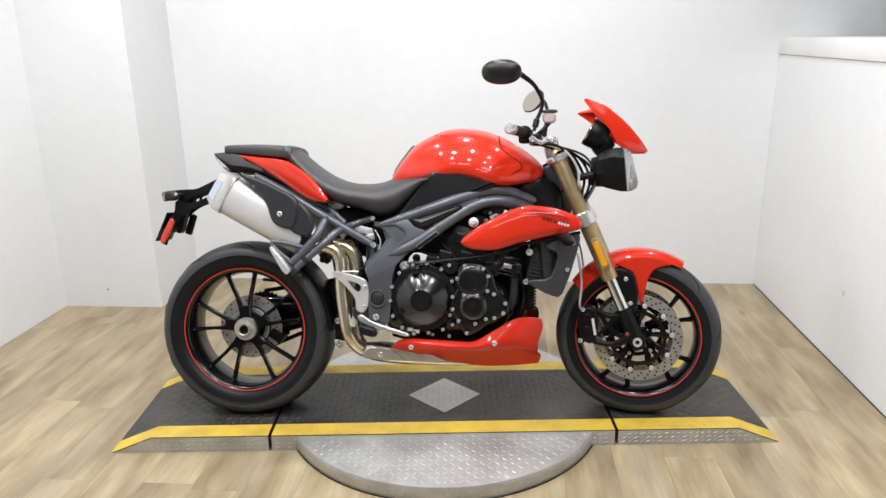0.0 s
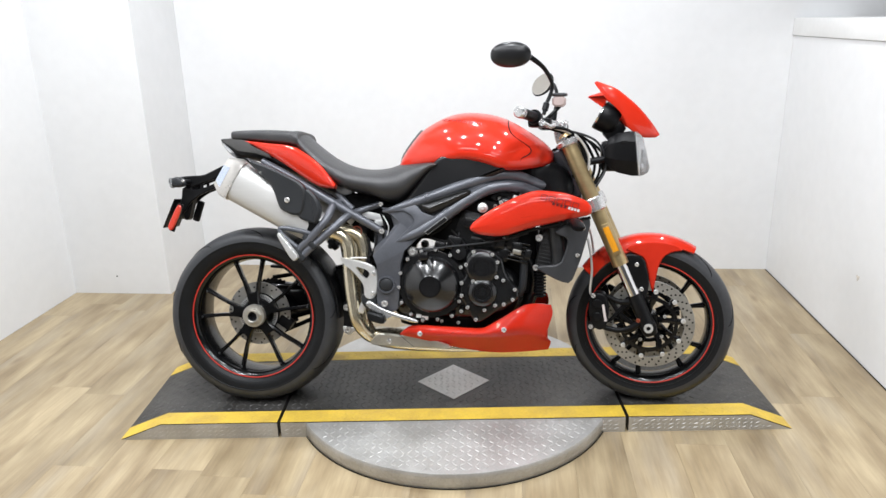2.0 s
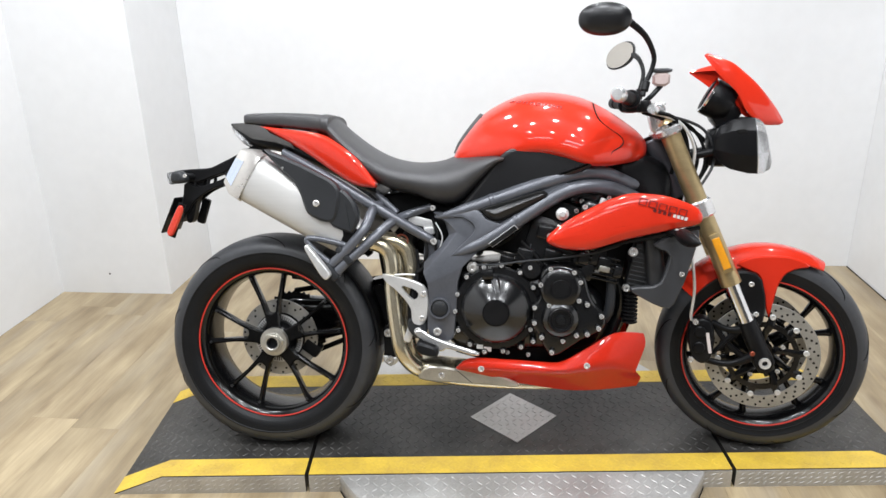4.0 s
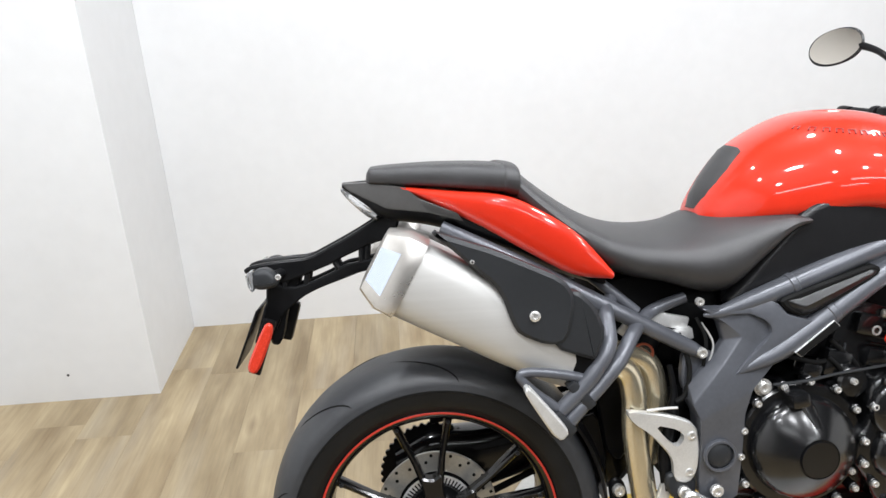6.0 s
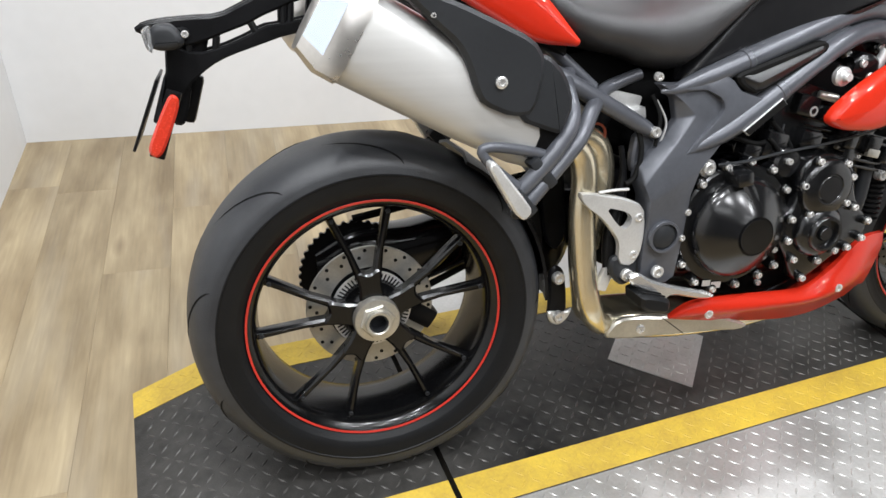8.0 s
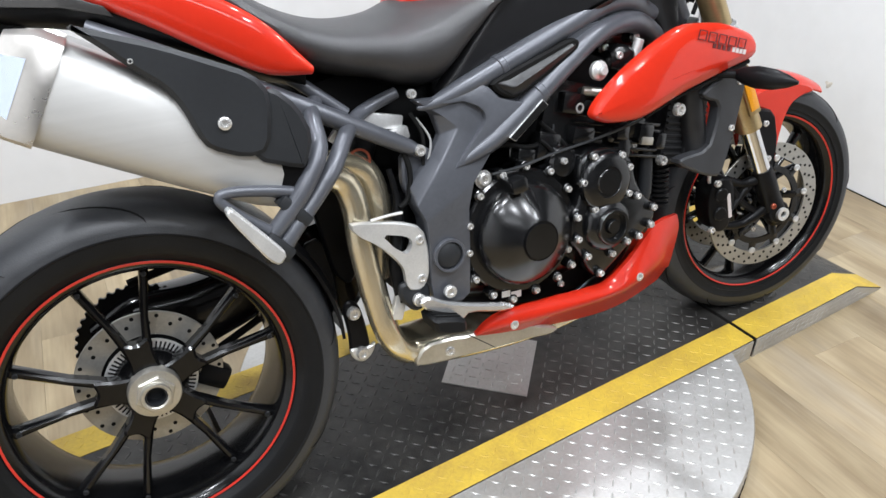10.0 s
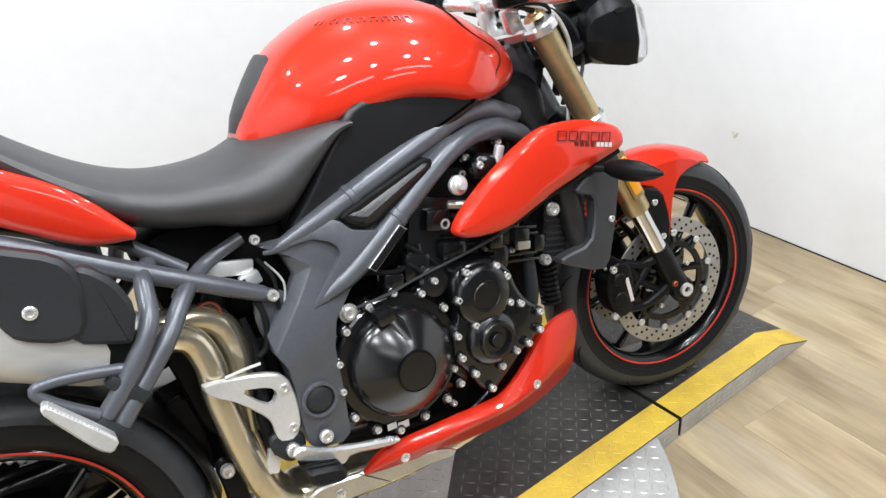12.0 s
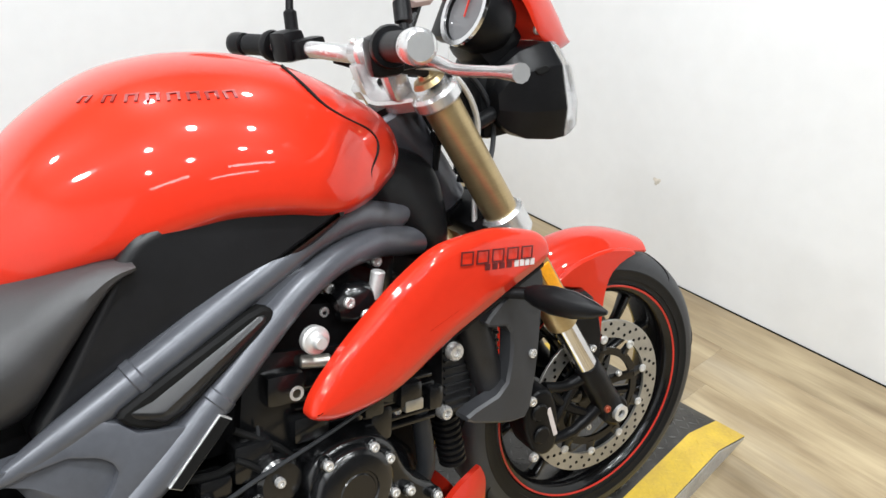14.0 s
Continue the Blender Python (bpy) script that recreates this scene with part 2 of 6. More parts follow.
def body(stations, n=28, sub=5, power=2.4, bm=None, y=0.0, taper=0.0):
    """A closed skin over stations (x, top, bottom, half width) with rounded sections; taper narrows the top."""
    bm = bm or bmesh.new()
    st = np.array(stations, float)
    rows = [spline([(s[0], s[1], s[2]) for s in st], sub), spline([(s[3], s[4] if len(s) > 4 else y, 0) for s in st], sub)]
    rings = []
    for a, b in zip(*rows):
        mid, half = (a.y + a.z) / 2, max((a.y - a.z) / 2, 1e-4)
        ring = []
        for k in range(n):
            t = 2 * math.pi * k / n
            c, s = math.cos(t), math.sin(t)
            ring.append((a.x, b.y + max(b.x, 1e-4) * (1 - taper * max(0.0, s) ** 1.6) * math.copysign(abs(c) ** (2 / power), c), mid + half * math.copysign(abs(s) ** (2 / power), s)))
        rings.append(ring)
    return bridge(bm, rings)


def pillow(top, low, y_of, bulge, deep=0.02, s=1, sub=6, n=14):
    """A swollen panel between two edges of (x, z) points; y_of(x) is where its rim lies, s the side it faces."""
    rings = []
    for a, b in zip(spline([(x, 0, z) for x, z in top], sub), spline([(x, 0, z) for x, z in low], sub)):
        ring = []
        for k in range(n + 1):
            t = math.pi * k / n
            p = a.lerp(b, (1 - math.cos(t)) / 2)
            ring.append(Vector((p.x, s * (y_of(p.x) + bulge * math.sin(t) ** 0.8), p.z)))
        ring += [Vector((b.x, s * (y_of(b.x) - deep), b.z)), Vector((a.x, s * (y_of(a.x) - deep), a.z))]
        rings.append(ring)
    return bridge(bmesh.new(), rings)


def block(centre, size, rot=(0, 0, 0), bevel=0.004, bm=None, segments=2):
    own = bmesh.new()
    bmesh.ops.create_cube(own, size=1, matrix=pose(*centre, *rot) @ Matrix.Diagonal((*size, 1)))
    if bevel:
        bmesh.ops.bevel(own, geom=own.edges[:], offset=min(bevel, min(size) * 0.45), segments=segments, affect="EDGES", profile=0.6)
    if bm is None:
        return own
    return join(bm, own)


def join(bm, other):
    me = bpy.data.meshes.new("join")
    other.to_mesh(me)
    bm.from_mesh(me)
    bpy.data.meshes.remove(me)
    other.free()
    return bm


def rod(a, b, r, seg=14, bevel=0.0, bm=None):
    a, b = Vector(a), Vector(b)
    h = (b - a).length
    e = min(bevel, r * 0.6, h * 0.4)
    prof = [(0, 0), (r - e, 0), (r, e), (r, h - e), (r - e, h), (0, h)] if e else [(0, 0), (r, 0), (r, h), (0, h)]
    return lathe(prof, a, seg, b - a, bm)


def mesh_of(name, bm, mat, angle=38):
    bmesh.ops.recalc_face_normals(bm, faces=bm.faces)
    me = bpy.data.meshes.new(name)
    bm.to_mesh(me)
    bm.free()
    me.materials.append(mat if isinstance(mat, bpy.types.Material) else M[mat])
    me.polygons.foreach_set("use_smooth", [True] * len(me.polygons))
    me.set_sharp_from_angle(angle=radians(angle))
    return me


def upper(ob):
    """The deepest of ob and its parents that may still carry parts."""
    chain = [ob]
    while chain[0].parent:
        chain.insert(0, chain[0].parent)
    return chain[min(len(chain), 2) - 1]


def part(name, bm, mat, parent, label="", m=None):
    if m is not None:
        bm.transform(m)
    ob = new(name, mesh_of(name, bm, mat))
    ob.parent = upper(parent)
    if label:
        ob["label"] = label
    return ob


def thing(name, label, category, group="", kind="", at=None):
    ob = new(name)
    ob.empty_display_size = 0.1
    if at is not None:
        ob.matrix_world = at
    return tagged(ob, label, category, group, kind)


def assembly(name, label, main):
    """Makes the mesh called main under the thing's empty name carry the rest, as one part of its thing."""
    empty = bpy.data.objects[name]
    kids = [o for o in bpy.data.objects if o.parent == empty]
    head = next(o for o in kids if o.name.split(".")[0] == main)
    top = empty.parent
    for o in kids:
        if o is not head:
            o.parent = head
    head.parent = top
    bpy.data.objects.remove(empty)
    head.name = name
    head["label"] = label


def carrier_of(name, top):
    ob = new(name)
    ob.parent = top
    return ob


BOLTS = {}


def bolt(at, parent, r=0.006, h=0.005, axis=(0, -1, 0), mat="bolt", m=None, name="bolt"):
    """A socket-head screw with its foot at the place."""
    key = (round(r, 4), round(h, 4), mat)
    if key not in BOLTS:
        bm = lathe([(0, 0.55 * h), (0.45 * r, 0.55 * h), (0.5 * r, h), (0.82 * r, h), (r, 0.75 * h), (r, 0), (0, 0)], (0, 0, 0), 12)
        BOLTS[key] = mesh_of(name, bm, mat)
    ob = new(name, BOLTS[key])
    ob.parent = upper(parent)
    q = Vector((0, 1, 0)).rotation_difference(Vector(axis).normalized())
    loc = Matrix.Translation(at) @ q.to_matrix().to_4x4()
    ob.matrix_local = (m @ loc) if m is not None else loc
    return ob


# ---- the room ----
X_LEFT, X_RIGHT, Y_BACK, Y_BLOCK, X_BLOCK, Y_FRONT, HIGH, LEDGE = -2.21, 1.714, 1.615, 1.11, -1.65, -4.6, 2.75, 1.305


def slab(name, lo, hi, mat, label="", category="wall", bevel=0.0):
    c = [(a + b) / 2 for a, b in zip(lo, hi)]
    s = [b - a for a, b in zip(lo, hi)]
    ob = new(name, mesh_of(name, block(c, s, bevel=bevel), mat))
    return tagged(ob, label, category, kind="structure")


slab("wall_back", (X_BLOCK - 0.3, Y_BACK, 0), (4.2, Y_BACK + 0.15, HIGH), "white", "plain white painted back wall")
slab("wall_left", (X_LEFT - 0.15, -2.7, 0), (X_LEFT, Y_BLOCK, HIGH), "white", "plain white painted side wall")
# unseen wall, added dark so the bike's blacks reflect little
slab("wall_left_beyond", (X_LEFT - 0.15, Y_FRONT, 0), (X_LEFT, -2.702, HIGH), "dark_wall", "unseen dark grey side wall, added to darken reflections")
slab("wall_block", (X_LEFT - 0.15, Y_BLOCK, 0), (X_BLOCK, Y_BACK - 0.002, HIGH), "white", "white boxed-out wall corner beside the back wall")
slab("wall_right", (X_RIGHT, -1.6, 0), (X_RIGHT + 0.14, Y_BACK - 0.002, LEDGE - 0.002), "white", "white half-height partition wall with a ledge")
spot = bmesh.new()
for k, (dy, dz, r) in enumerate(((0, 0, 0.010), (0.010, 0.005, 0.006), (-0.008, 0.006, 0.006), (0.003, -0.009, 0.006))):
    lathe([(0, 0.0006), (r * 0.7, 0.0006), (r, 0.0), (0, 0)], (X_RIGHT - 0.0002, 0.545 + dy, 0.337 + dz), 14, (-1, 0, 0), bm=spot)
part("scuff_mark", spot, material("tan_scuff", (0.64, 0.60, 0.53), 0.6, vary=0.2, scale=60), bpy.data.objects["wall_right"], "small tan scuff")
part("wall_mark", lathe([(0, 0.0006), (0.004, 0.0006), (0.005, 0.0), (0, 0)], (-1.950, Y_BLOCK - 0.0002, 0.102), 12, (0, -1, 0)), "grey", bpy.data.objects["wall_block"], "small dark mark")
slab("trim_ledge", (X_RIGHT - 0.008, -1.6, LEDGE), (X_RIGHT + 0.30, Y_BACK - 0.003, LEDGE + 0.088), "trim", "white wooden cap ledge on the partition", "ledge", 0.004)
# the far wall lies in shade; that shade is its dark grey
slab("wall_beyond", (4.0, Y_FRONT, 0), (4.15, Y_BACK - 0.002, HIGH), "dark_wall", "far wall beyond the partition, its shade painted as dark grey")
# unseen wall behind the camera, added dark to cut fill and reflections
slab("wall_front", (X_LEFT - 0.15, Y_FRONT - 0.15, 0), (4.2, Y_FRONT - 0.002, HIGH), "dark_wall", "unseen dark grey wall, added to darken reflections")
# unseen ceiling, added; its dark grey keeps bounce light down
slab("ceiling", (X_LEFT - 0.15, Y_FRONT - 0.15, HIGH + 0.002), (4.2, Y_BACK + 0.15, HIGH + 0.12), "ceiling", "unseen dark grey ceiling, added to carry the lamps and cut bounce light", "ceiling")
slab("floor_base", (X_LEFT - 0.15, Y_FRONT - 0.15, -0.12), (4.2, Y_BACK + 0.15, -0.0085), "gap", "dark underlay below the plank floor", "floor")
# black strip in place of the shadow where wall meets floor
slab("baseboard_shadow_right", (X_RIGHT - 0.004, -1.6, 0.0), (X_RIGHT - 0.001, Y_BACK - 0.008, 0.004), "gap", "thin black strip drawn as the shadow line at the partition's foot", "baseboard")


def lamp(name, x, y, power, size, size_y=None):
    data = bpy.data.lights.new(name, "AREA")
    data.energy, data.size = power, size
    data.color = (0.975, 0.995, 1.02)
    if size_y:
        data.shape, data.size_y = "RECTANGLE", size_y
    else:
        data.shape = "DISK"
    ob = new(name, data)
    ob.location = (x, y, HIGH - 0.03)
    return tagged(ob, "white ceiling lamp set flush in the ceiling", "lamp", "ceiling lamps")


for x, y in ((-1.5, -0.5), (-0.7, -0.75), (0.1, -0.5), (0.9, -0.75), (-1.2, -1.6), (-0.3, -1.7), (0.6, -1.6), (1.2, -1.9), (-1.3, 0.55), (0.0, 0.6), (1.2, 0.55)):
    lamp("ceiling_spot", x, y, LAMP_W * (0.74 if y < -1 else 0.97), 0.12)
for x, y in ((-1.2, -2.7), (0.8, -2.7), (0.3, -3.6)):
    lamp("ceiling_tube", x, y, TUBE_W, 1.2, 0.16)

# ---- turntable and ramp platform ----
TOP = 0.060
DECK = pose(0.018, 0.062, 0, 0, 0, 4.9)


def lugs(area, pitch, size, height, z_of, mat, parent, name, label):
    """Raised lozenges of tread plate, laid crosswise in turn where area(u, v) holds."""
    verts, faces = [], []
    n = int(1.3 / pitch)
    for i in range(-n, n + 1):
        for j in range(-n, n + 1):
            u, v = i * pitch, j * pitch
            if not area(u, v):
                continue
            a = radians(45 if (i + j) % 2 else -45)
            c, s = math.cos(a), math.sin(a)
            z = z_of(u, v)
            b = len(verts)
            for du, dv, dz in ((-1, 0, 0), (0, -0.24, 0), (1, 0, 0), (0, 0.24, 0), (-0.5, 0, 1), (0.5, 0, 1)):
                x, y = du * size, dv * size
                verts.append((u + c * x - s * y, v + s * x + c * y, z_of(u + c * x - s * y, v + s * x + c * y) - 0.0002 + dz * height))
            faces += [(b, b + 1, b + 4), (b + 1, b + 5, b + 4), (b + 1, b + 2, b + 5), (b + 2, b + 3, b + 5), (b + 3, b + 4, b + 5), (b + 3, b, b + 4)]
    me = bpy.data.meshes.new(name)
    me.from_pydata(verts, [], faces)
    me.materials.append(M[mat])
    ob = new(name, me)
    ob.parent = upper(parent)
    return tagged(ob, label, kind="stuff")


U_TIP, U_KINK, U_SEAM_L, U_SEAM_R, HALF, BAND = 1.213, 1.060, -0.632, 0.620, 0.284, 0.078


def deck_z(u, v=0):
    return TOP if abs(u) <= U_KINK else max(0.0, TOP * (U_TIP - abs(u)) / (U_TIP - U_KINK))


def wedge(us, v0, v1, up, down):
    """A length of deck along us between v0 and v1, from up above the deck's line to down above the ground (None: 0)."""
    bm = bmesh.new()
    rings = []
    for u in us:
        z = deck_z(u) + up
        lo = 0.0 if down is None else z - down
        lo = min(lo, z - 0.0008)
        rings.append([(u, v0, lo), (u, v1, lo), (u, v1, z), (u, v0, z)])
    return bridge(bm, rings)


table = thing("turntable", "round bright aluminium tread-plate turntable lying on the floor", "turntable", at=DECK)
part("turntable_disc", lathe([(0, 0), (0.604, 0), (0.606, 0.003), (0.606, 0.052), (0.603, 0.056), (0, 0.056)], (0, 0, 0), 96, (0, 0, 1)), "bright", table)
part("base_ring", lathe([(0.600, 0.0), (0.6085, 0.0), (0.6085, 0.0025), (0.600, 0.0025)], (0, 0, 0), 96, (0, 0, 1), closed=True), "gap", table, "thin black ring at the foot")
lugs(lambda u, v: math.hypot(u, v) < 0.588 and v < -HALF - 0.015, 0.025, 0.0128, 0.0017, lambda u, v: 0.056, "bright", table, "tread_lug", "raised lozenges of bright tread plate")
bm = bmesh.new()
for k in range(150):
    a = math.pi + math.pi * k / 149
    c, s = math.cos(a), math.sin(a)
    r, w = 0.6055, 0.010 if k % 2 else 0.003
    hgt = 0.004 if k % 2 else 0.012
    for zc in ((0.018, 0.044) if k % 2 else (0.031,)):
        p = Vector((r * c, r * s, zc))
        t = Vector((-s, c, 0))
        q = [bm.verts.new(v) for v in (p - t * w, p - Vector((0, 0, hgt)), p + t * w, p + Vector((0, 0, hgt)), p + Vector((c, s, 0)) * 0.0016)]
        for i in range(4):
            bm.faces.new((q[i], q[(i + 1) % 4], q[4]))
tagged(part("rim_lug", bm, "bright", table), "raised lozenges on the turntable's rim", kind="stuff")

platform = thing("ramp_platform", "low black tread-plate ramp platform with yellow edge stripes", "platform", at=DECK)
GAP = 0.006
for nm, us in (("end_ramp", (-U_TIP, -U_KINK, U_SEAM_L - GAP)), ("middle_deck", (U_SEAM_L + GAP, U_SEAM_R - GAP)), ("end_ramp", (U_SEAM_R + GAP, U_KINK, U_TIP))):
    deck = part(nm, wedge(us, -HALF, HALF, 0, None), "tread", platform)
    for s in (-1, 1):
        a, b = sorted((s * (HALF - 0.0005), s * (HALF - BAND)))
        part("yellow_stripe", wedge(us, a, b, 0.0012, 0.0015), "yellow", deck, "worn yellow painted edge stripe")
        a, b = sorted((s * (HALF + 0.0002), s * (HALF + 0.0026)))
        part("side_plate", wedge(us, a, b, -0.003, None), "bright", deck, "bright metal tread-plate edge")
    lugs(lambda u, v: min(us) + 0.012 < u < max(us) - 0.012 and abs(v) < HALF - BAND - 0.008 and not abs(u) + abs(v) < 0.158, 0.0262, 0.0128, 0.0016,
         lambda u, v: deck_z(u) + (0.0012 if abs(v) > HALF - BAND else 0), "worn", deck, "tread_lug", "raised lozenges of black tread plate")
    lugs(lambda u, v: min(us) + 0.012 < u < max(us) - 0.012 and HALF - BAND + 0.008 < abs(v) < HALF - 0.010, 0.0262, 0.0128, 0.0011,
         lambda u, v: deck_z(u) + 0.0012, "yellow", deck, "stripe_lug", "painted lozenges of the yellow stripe")
    bm = bmesh.new()
    k = 0
    u = min(us) + 0.02
    while u < max(us) - 0.015:
        hgt = deck_z(u)
        for z in (0.014, 0.030, 0.046):
            if z + 0.012 < hgt:
                w, q = (0.011, 0.004) if (k + int(z * 100)) % 2 else (0.006, 0.007)
                vs = [bm.verts.new(p) for p in ((u - w, -HALF - 0.0026, z - q), (u, -HALF - 0.0026, z - 0.002), (u + w, -HALF - 0.0026, z + q), (u, -HALF - 0.0026, z + 0.002), (u, -HALF - 0.0042, z))]
                for i in range(4):
                    bm.faces.new((vs[i], vs[(i + 1) % 4], vs[4]))
        k += 1
        u += 0.022
    tagged(part("edge_lug", bm, "bright", deck), "raised lozenges on the platform's edge", kind="stuff")
dia = 0.142
part("diamond_plate", bridge(bmesh.new(), [[(dia, 0, z), (0, dia, z), (-dia, 0, z), (0, -dia, z)] for z in (TOP - 0.001, TOP + 0.0025)]), "bright", platform, "bright square tread plate set cornerwise")
lugs(lambda u, v: abs(u) + abs(v) < 0.130, 0.0235, 0.0115, 0.0015, lambda u, v: TOP + 0.0025, "bright", platform, "tread_lug", "raised lozenges of bright tread plate")

# ---- the motorcycle ----
bike = thing("motorcycle", "red and black naked motorcycle with gold fork leaning on its stand", "motorcycle", at=pose(0.001, -0.024, 0.065, -13, 0, 0))
RAKE = Vector((0.41, 0, -0.912)).normalized()
HEAD = Vector((0.408, 0, 0.95))
STEER = Matrix.Translation(HEAD) @ Matrix.Rotation(radians(-8.7), 4, -RAKE) @ Matrix.Translation(-HEAD)


def wheel(name, centre, tyre_r, tyre_w, rim_w, m, side, k=1.0, grooves=0):
    """A tyre with its shoulder line and tread cuts on a cast rim; side is the tread's depth of curve, k widens the rim."""
    c = Vector(centre)
    ring = carrier_of(name, bike)
    h, w = tyre_w / 2, rim_w / 2
    side_r = tyre_r - side

    def tread(a):
        return side_r + side * math.sin(a) ** 0.9, -h * math.copysign(abs(math.cos(a)) ** 0.82, math.cos(a))

    crown = [tread(math.pi * j / 24) for j in range(25)]
    bead = [(0.227 * k, w + 0.003), (0.216 * k, w - 0.008)]
    low = [(side_r - 0.0015, h * 1.004), (side_r - 0.0045, h * 1.002), (side_r - 0.006, h * 0.985), (side_r - 0.020, h * 0.965), (0.2315 * k + 0.006, h * 0.93), (0.2315 * k + 0.0045, h * 0.915)]
    prof = [(r, -y) for r, y in bead[::-1] + low[::-1]] + crown + low + bead
    bm = lathe(prof, c, 120)
    if m is not None:
        bm.transform(m)
    # flattened where it stands on the deck
    at = bike.matrix_basis
    back = at.inverted()
    for v in bm.verts:
        q = at @ v.co
        if q.z < TOP + 0.001:
            q.z = TOP + 0.001
            v.co = back @ q
    tyre = part("tyre", bm, "rubber", ring, "worn black rubber tyre")
    tyre.data.materials.append(M["scuffed"])
    turned = m.inverted() if m is not None else Matrix()
    for f in tyre.data.polygons:
        q = turned @ f.center - c
        f.material_index = 1 if math.hypot(q.x, q.z) > side_r - 0.002 else 0
    for n in range(grooves):
        for s in (0, 1):
            turn = 2 * math.pi * (n + 0.5 * s) / grooves
            line = []
            for j in range(9):
                f = j / 8
                r, y = tread(0.30 + 1.05 * f)
                y = y if s == 0 else -y
                g = turn + 0.34 * f * f + 0.06 * f
                line.append(c + Vector(((r - 0.0004) * math.cos(g), y, (r - 0.0004) * math.sin(g))))
            part("tread_groove", tube(line, [0.0004, 0.0016, 0.0020, 0.0022, 0.0022, 0.0022, 0.0020, 0.0016, 0.0005], 5, 1), "gap", ring, "", m)
    w2 = w - 0.012
    lip = [(0.226, -w), (0.222, -w - 0.003), (0.214, -w + 0.001), (0.206, -w2), (0.203, -w * 0.55), (0.199, 0), (0.203, w * 0.55), (0.206, w2), (0.214, w), (0.226, w),
           (0.226, w - 0.008), (0.210, w * 0.5), (0.207, 0), (0.210, -w * 0.5), (0.226, -w + 0.008)]
    part("rim", lathe([(r * k, y) for r, y in lip], c, 96, closed=True), "rim", ring, "gloss black cast rim", m)
    for s in (-1, 1):
        part("rim_stripe", lathe([(r * k, s * (w + y)) for r, y in ((0.2200, 0.0036), (0.2232, 0.0048), (0.2240, 0.0038), (0.2202, 0.0022))], c, 96, closed=True), "stripe", ring, "thin red rim stripe", m)
    return ring


# rear wheel, held from its far side
RW, RC = 0.079, Vector((-0.719, -0.044, 0.302))
rear = wheel("rear_wheel", RC, 0.3285, 0.196, 2 * RW, None, 0.046, 1.04, 9)
for k in range(5):
    base = radians(96 + 72 * k)
    out, over = Vector((math.cos(base), math.sin(base))), Vector((-math.sin(base), math.cos(base)))
    mid = Vector((RC.x, RC.z))
    near, far = RC.y - 0.056, RC.y - 0.030
    part("spoke_root", plate([mid + out * r + over * w for r, w in ((0.028, -0.024), (0.060, -0.0205), (0.086, -0.0235), (0.094, -0.0200), (0.086, -0.004), (0.086, 0.004), (0.094, 0.0200), (0.086, 0.0235), (0.060, 0.0205), (0.028, 0.024))], far, near - 0.003, 0.004, 1), "rim", rear, "black Y-shaped spoke root")
    for d in (-1, 1):
        part("spoke", plate([mid + out * r + over * d * w for r, w in ((0.078, 0.0085), (0.078, 0.0235), (0.125, 0.0335), (0.200, 0.0590), (0.214, 0.0660), (0.214, 0.0450), (0.200, 0.0440), (0.125, 0.0210))], far, near, 0.0045, 0), "rim", rear)
        a1 = base + radians(14.2) * d
        bolt(RC + Vector((0.205 * math.cos(a1), -0.058, 0.205 * math.sin(a1))), rear, 0.0042, 0.004, mat="shield")
part("hub", lathe([(0.02, -0.060), (0.034, -0.060), (0.042, -0.052), (0.058, -0.036), (0.064, -0.010), (0.05, 0.02), (0.05, 0.11), (0.02, 0.11)], RC, 40), "rim", rear, "black wheel hub")
part("hub_nut", lathe([(0.0180, -0.060), (0.0180, -0.089), (0.0195, -0.0905), (0.0235, -0.0905), (0.0245, -0.089), (0.0250, -0.076), (0.041, -0.0745), (0.043, -0.071), (0.043, -0.054), (0.0180, -0.054)], RC, 40, closed=True), "collector", rear, "silver axle nut")
part("nut_hex", bridge(bmesh.new(), [[RC + Vector((r * math.cos(a), y, r * math.sin(a))) for a in (math.pi * k / 3 + 0.2 for k in range(6))] for r, y in ((0.022, -0.072), (0.0330, -0.072), (0.0330, -0.0790), (0.0310, -0.0810), (0.022, -0.0810), (0.022, -0.072))], caps=False), "collector", rear, "six-sided nut")
part("axle_bore", lathe([(0, -0.060), (0.0178, -0.060), (0.0178, -0.0865), (0.0150, -0.0865), (0.0150, -0.064), (0, -0.064)], RC, 24), "shield", rear, "dark hollow axle end")


def perforated(c, r0, r1, y, thick, holes, parent, mat="disc", m=None, label="drilled steel brake disc", lines=(0.22, 0.5, 0.78)):
    """A disc ring with rings of drilled holes shown as dark plugs set flush."""
    part("brake_disc", lathe([(r0, y), (r1 - 0.001, y), (r1, y + 0.001), (r1, y + thick), (r0, y + thick)], c, 72, closed=True), mat, parent, label, m)
    for k in range(holes):
        for j, f in enumerate(lines):
            if (k + j) % 2:
                continue
            a = 2 * math.pi * (k + 0.33 * j) / holes
            r = r0 + (r1 - r0) * f
            part("disc_hole", lathe([(0, -0.0006), (0.0036, -0.0006), (0.0036, thick + 0.0006), (0, thick + 0.0006)], c + Vector((r * math.cos(a), y, r * math.sin(a))), 8), "gap", parent, "", m)


perforated(RC, 0.080, 0.121, -0.010, 0.005, 36, rear, lines=(0.52, 0.82))
part("disc_carrier", lathe([(0.045, -0.010), (0.082, -0.006), (0.082, 0.003), (0.045, 0.003)], RC, 48, closed=True), "rim", rear, "black disc carrier")
bm = lathe([(0.052, -0.022), (0.076, -0.022), (0.076, -0.018), (0.052, -0.018)], RC, 60, closed=True)
part("sensor_ring", bm, "alloy", rear, "slotted silver sensor ring")
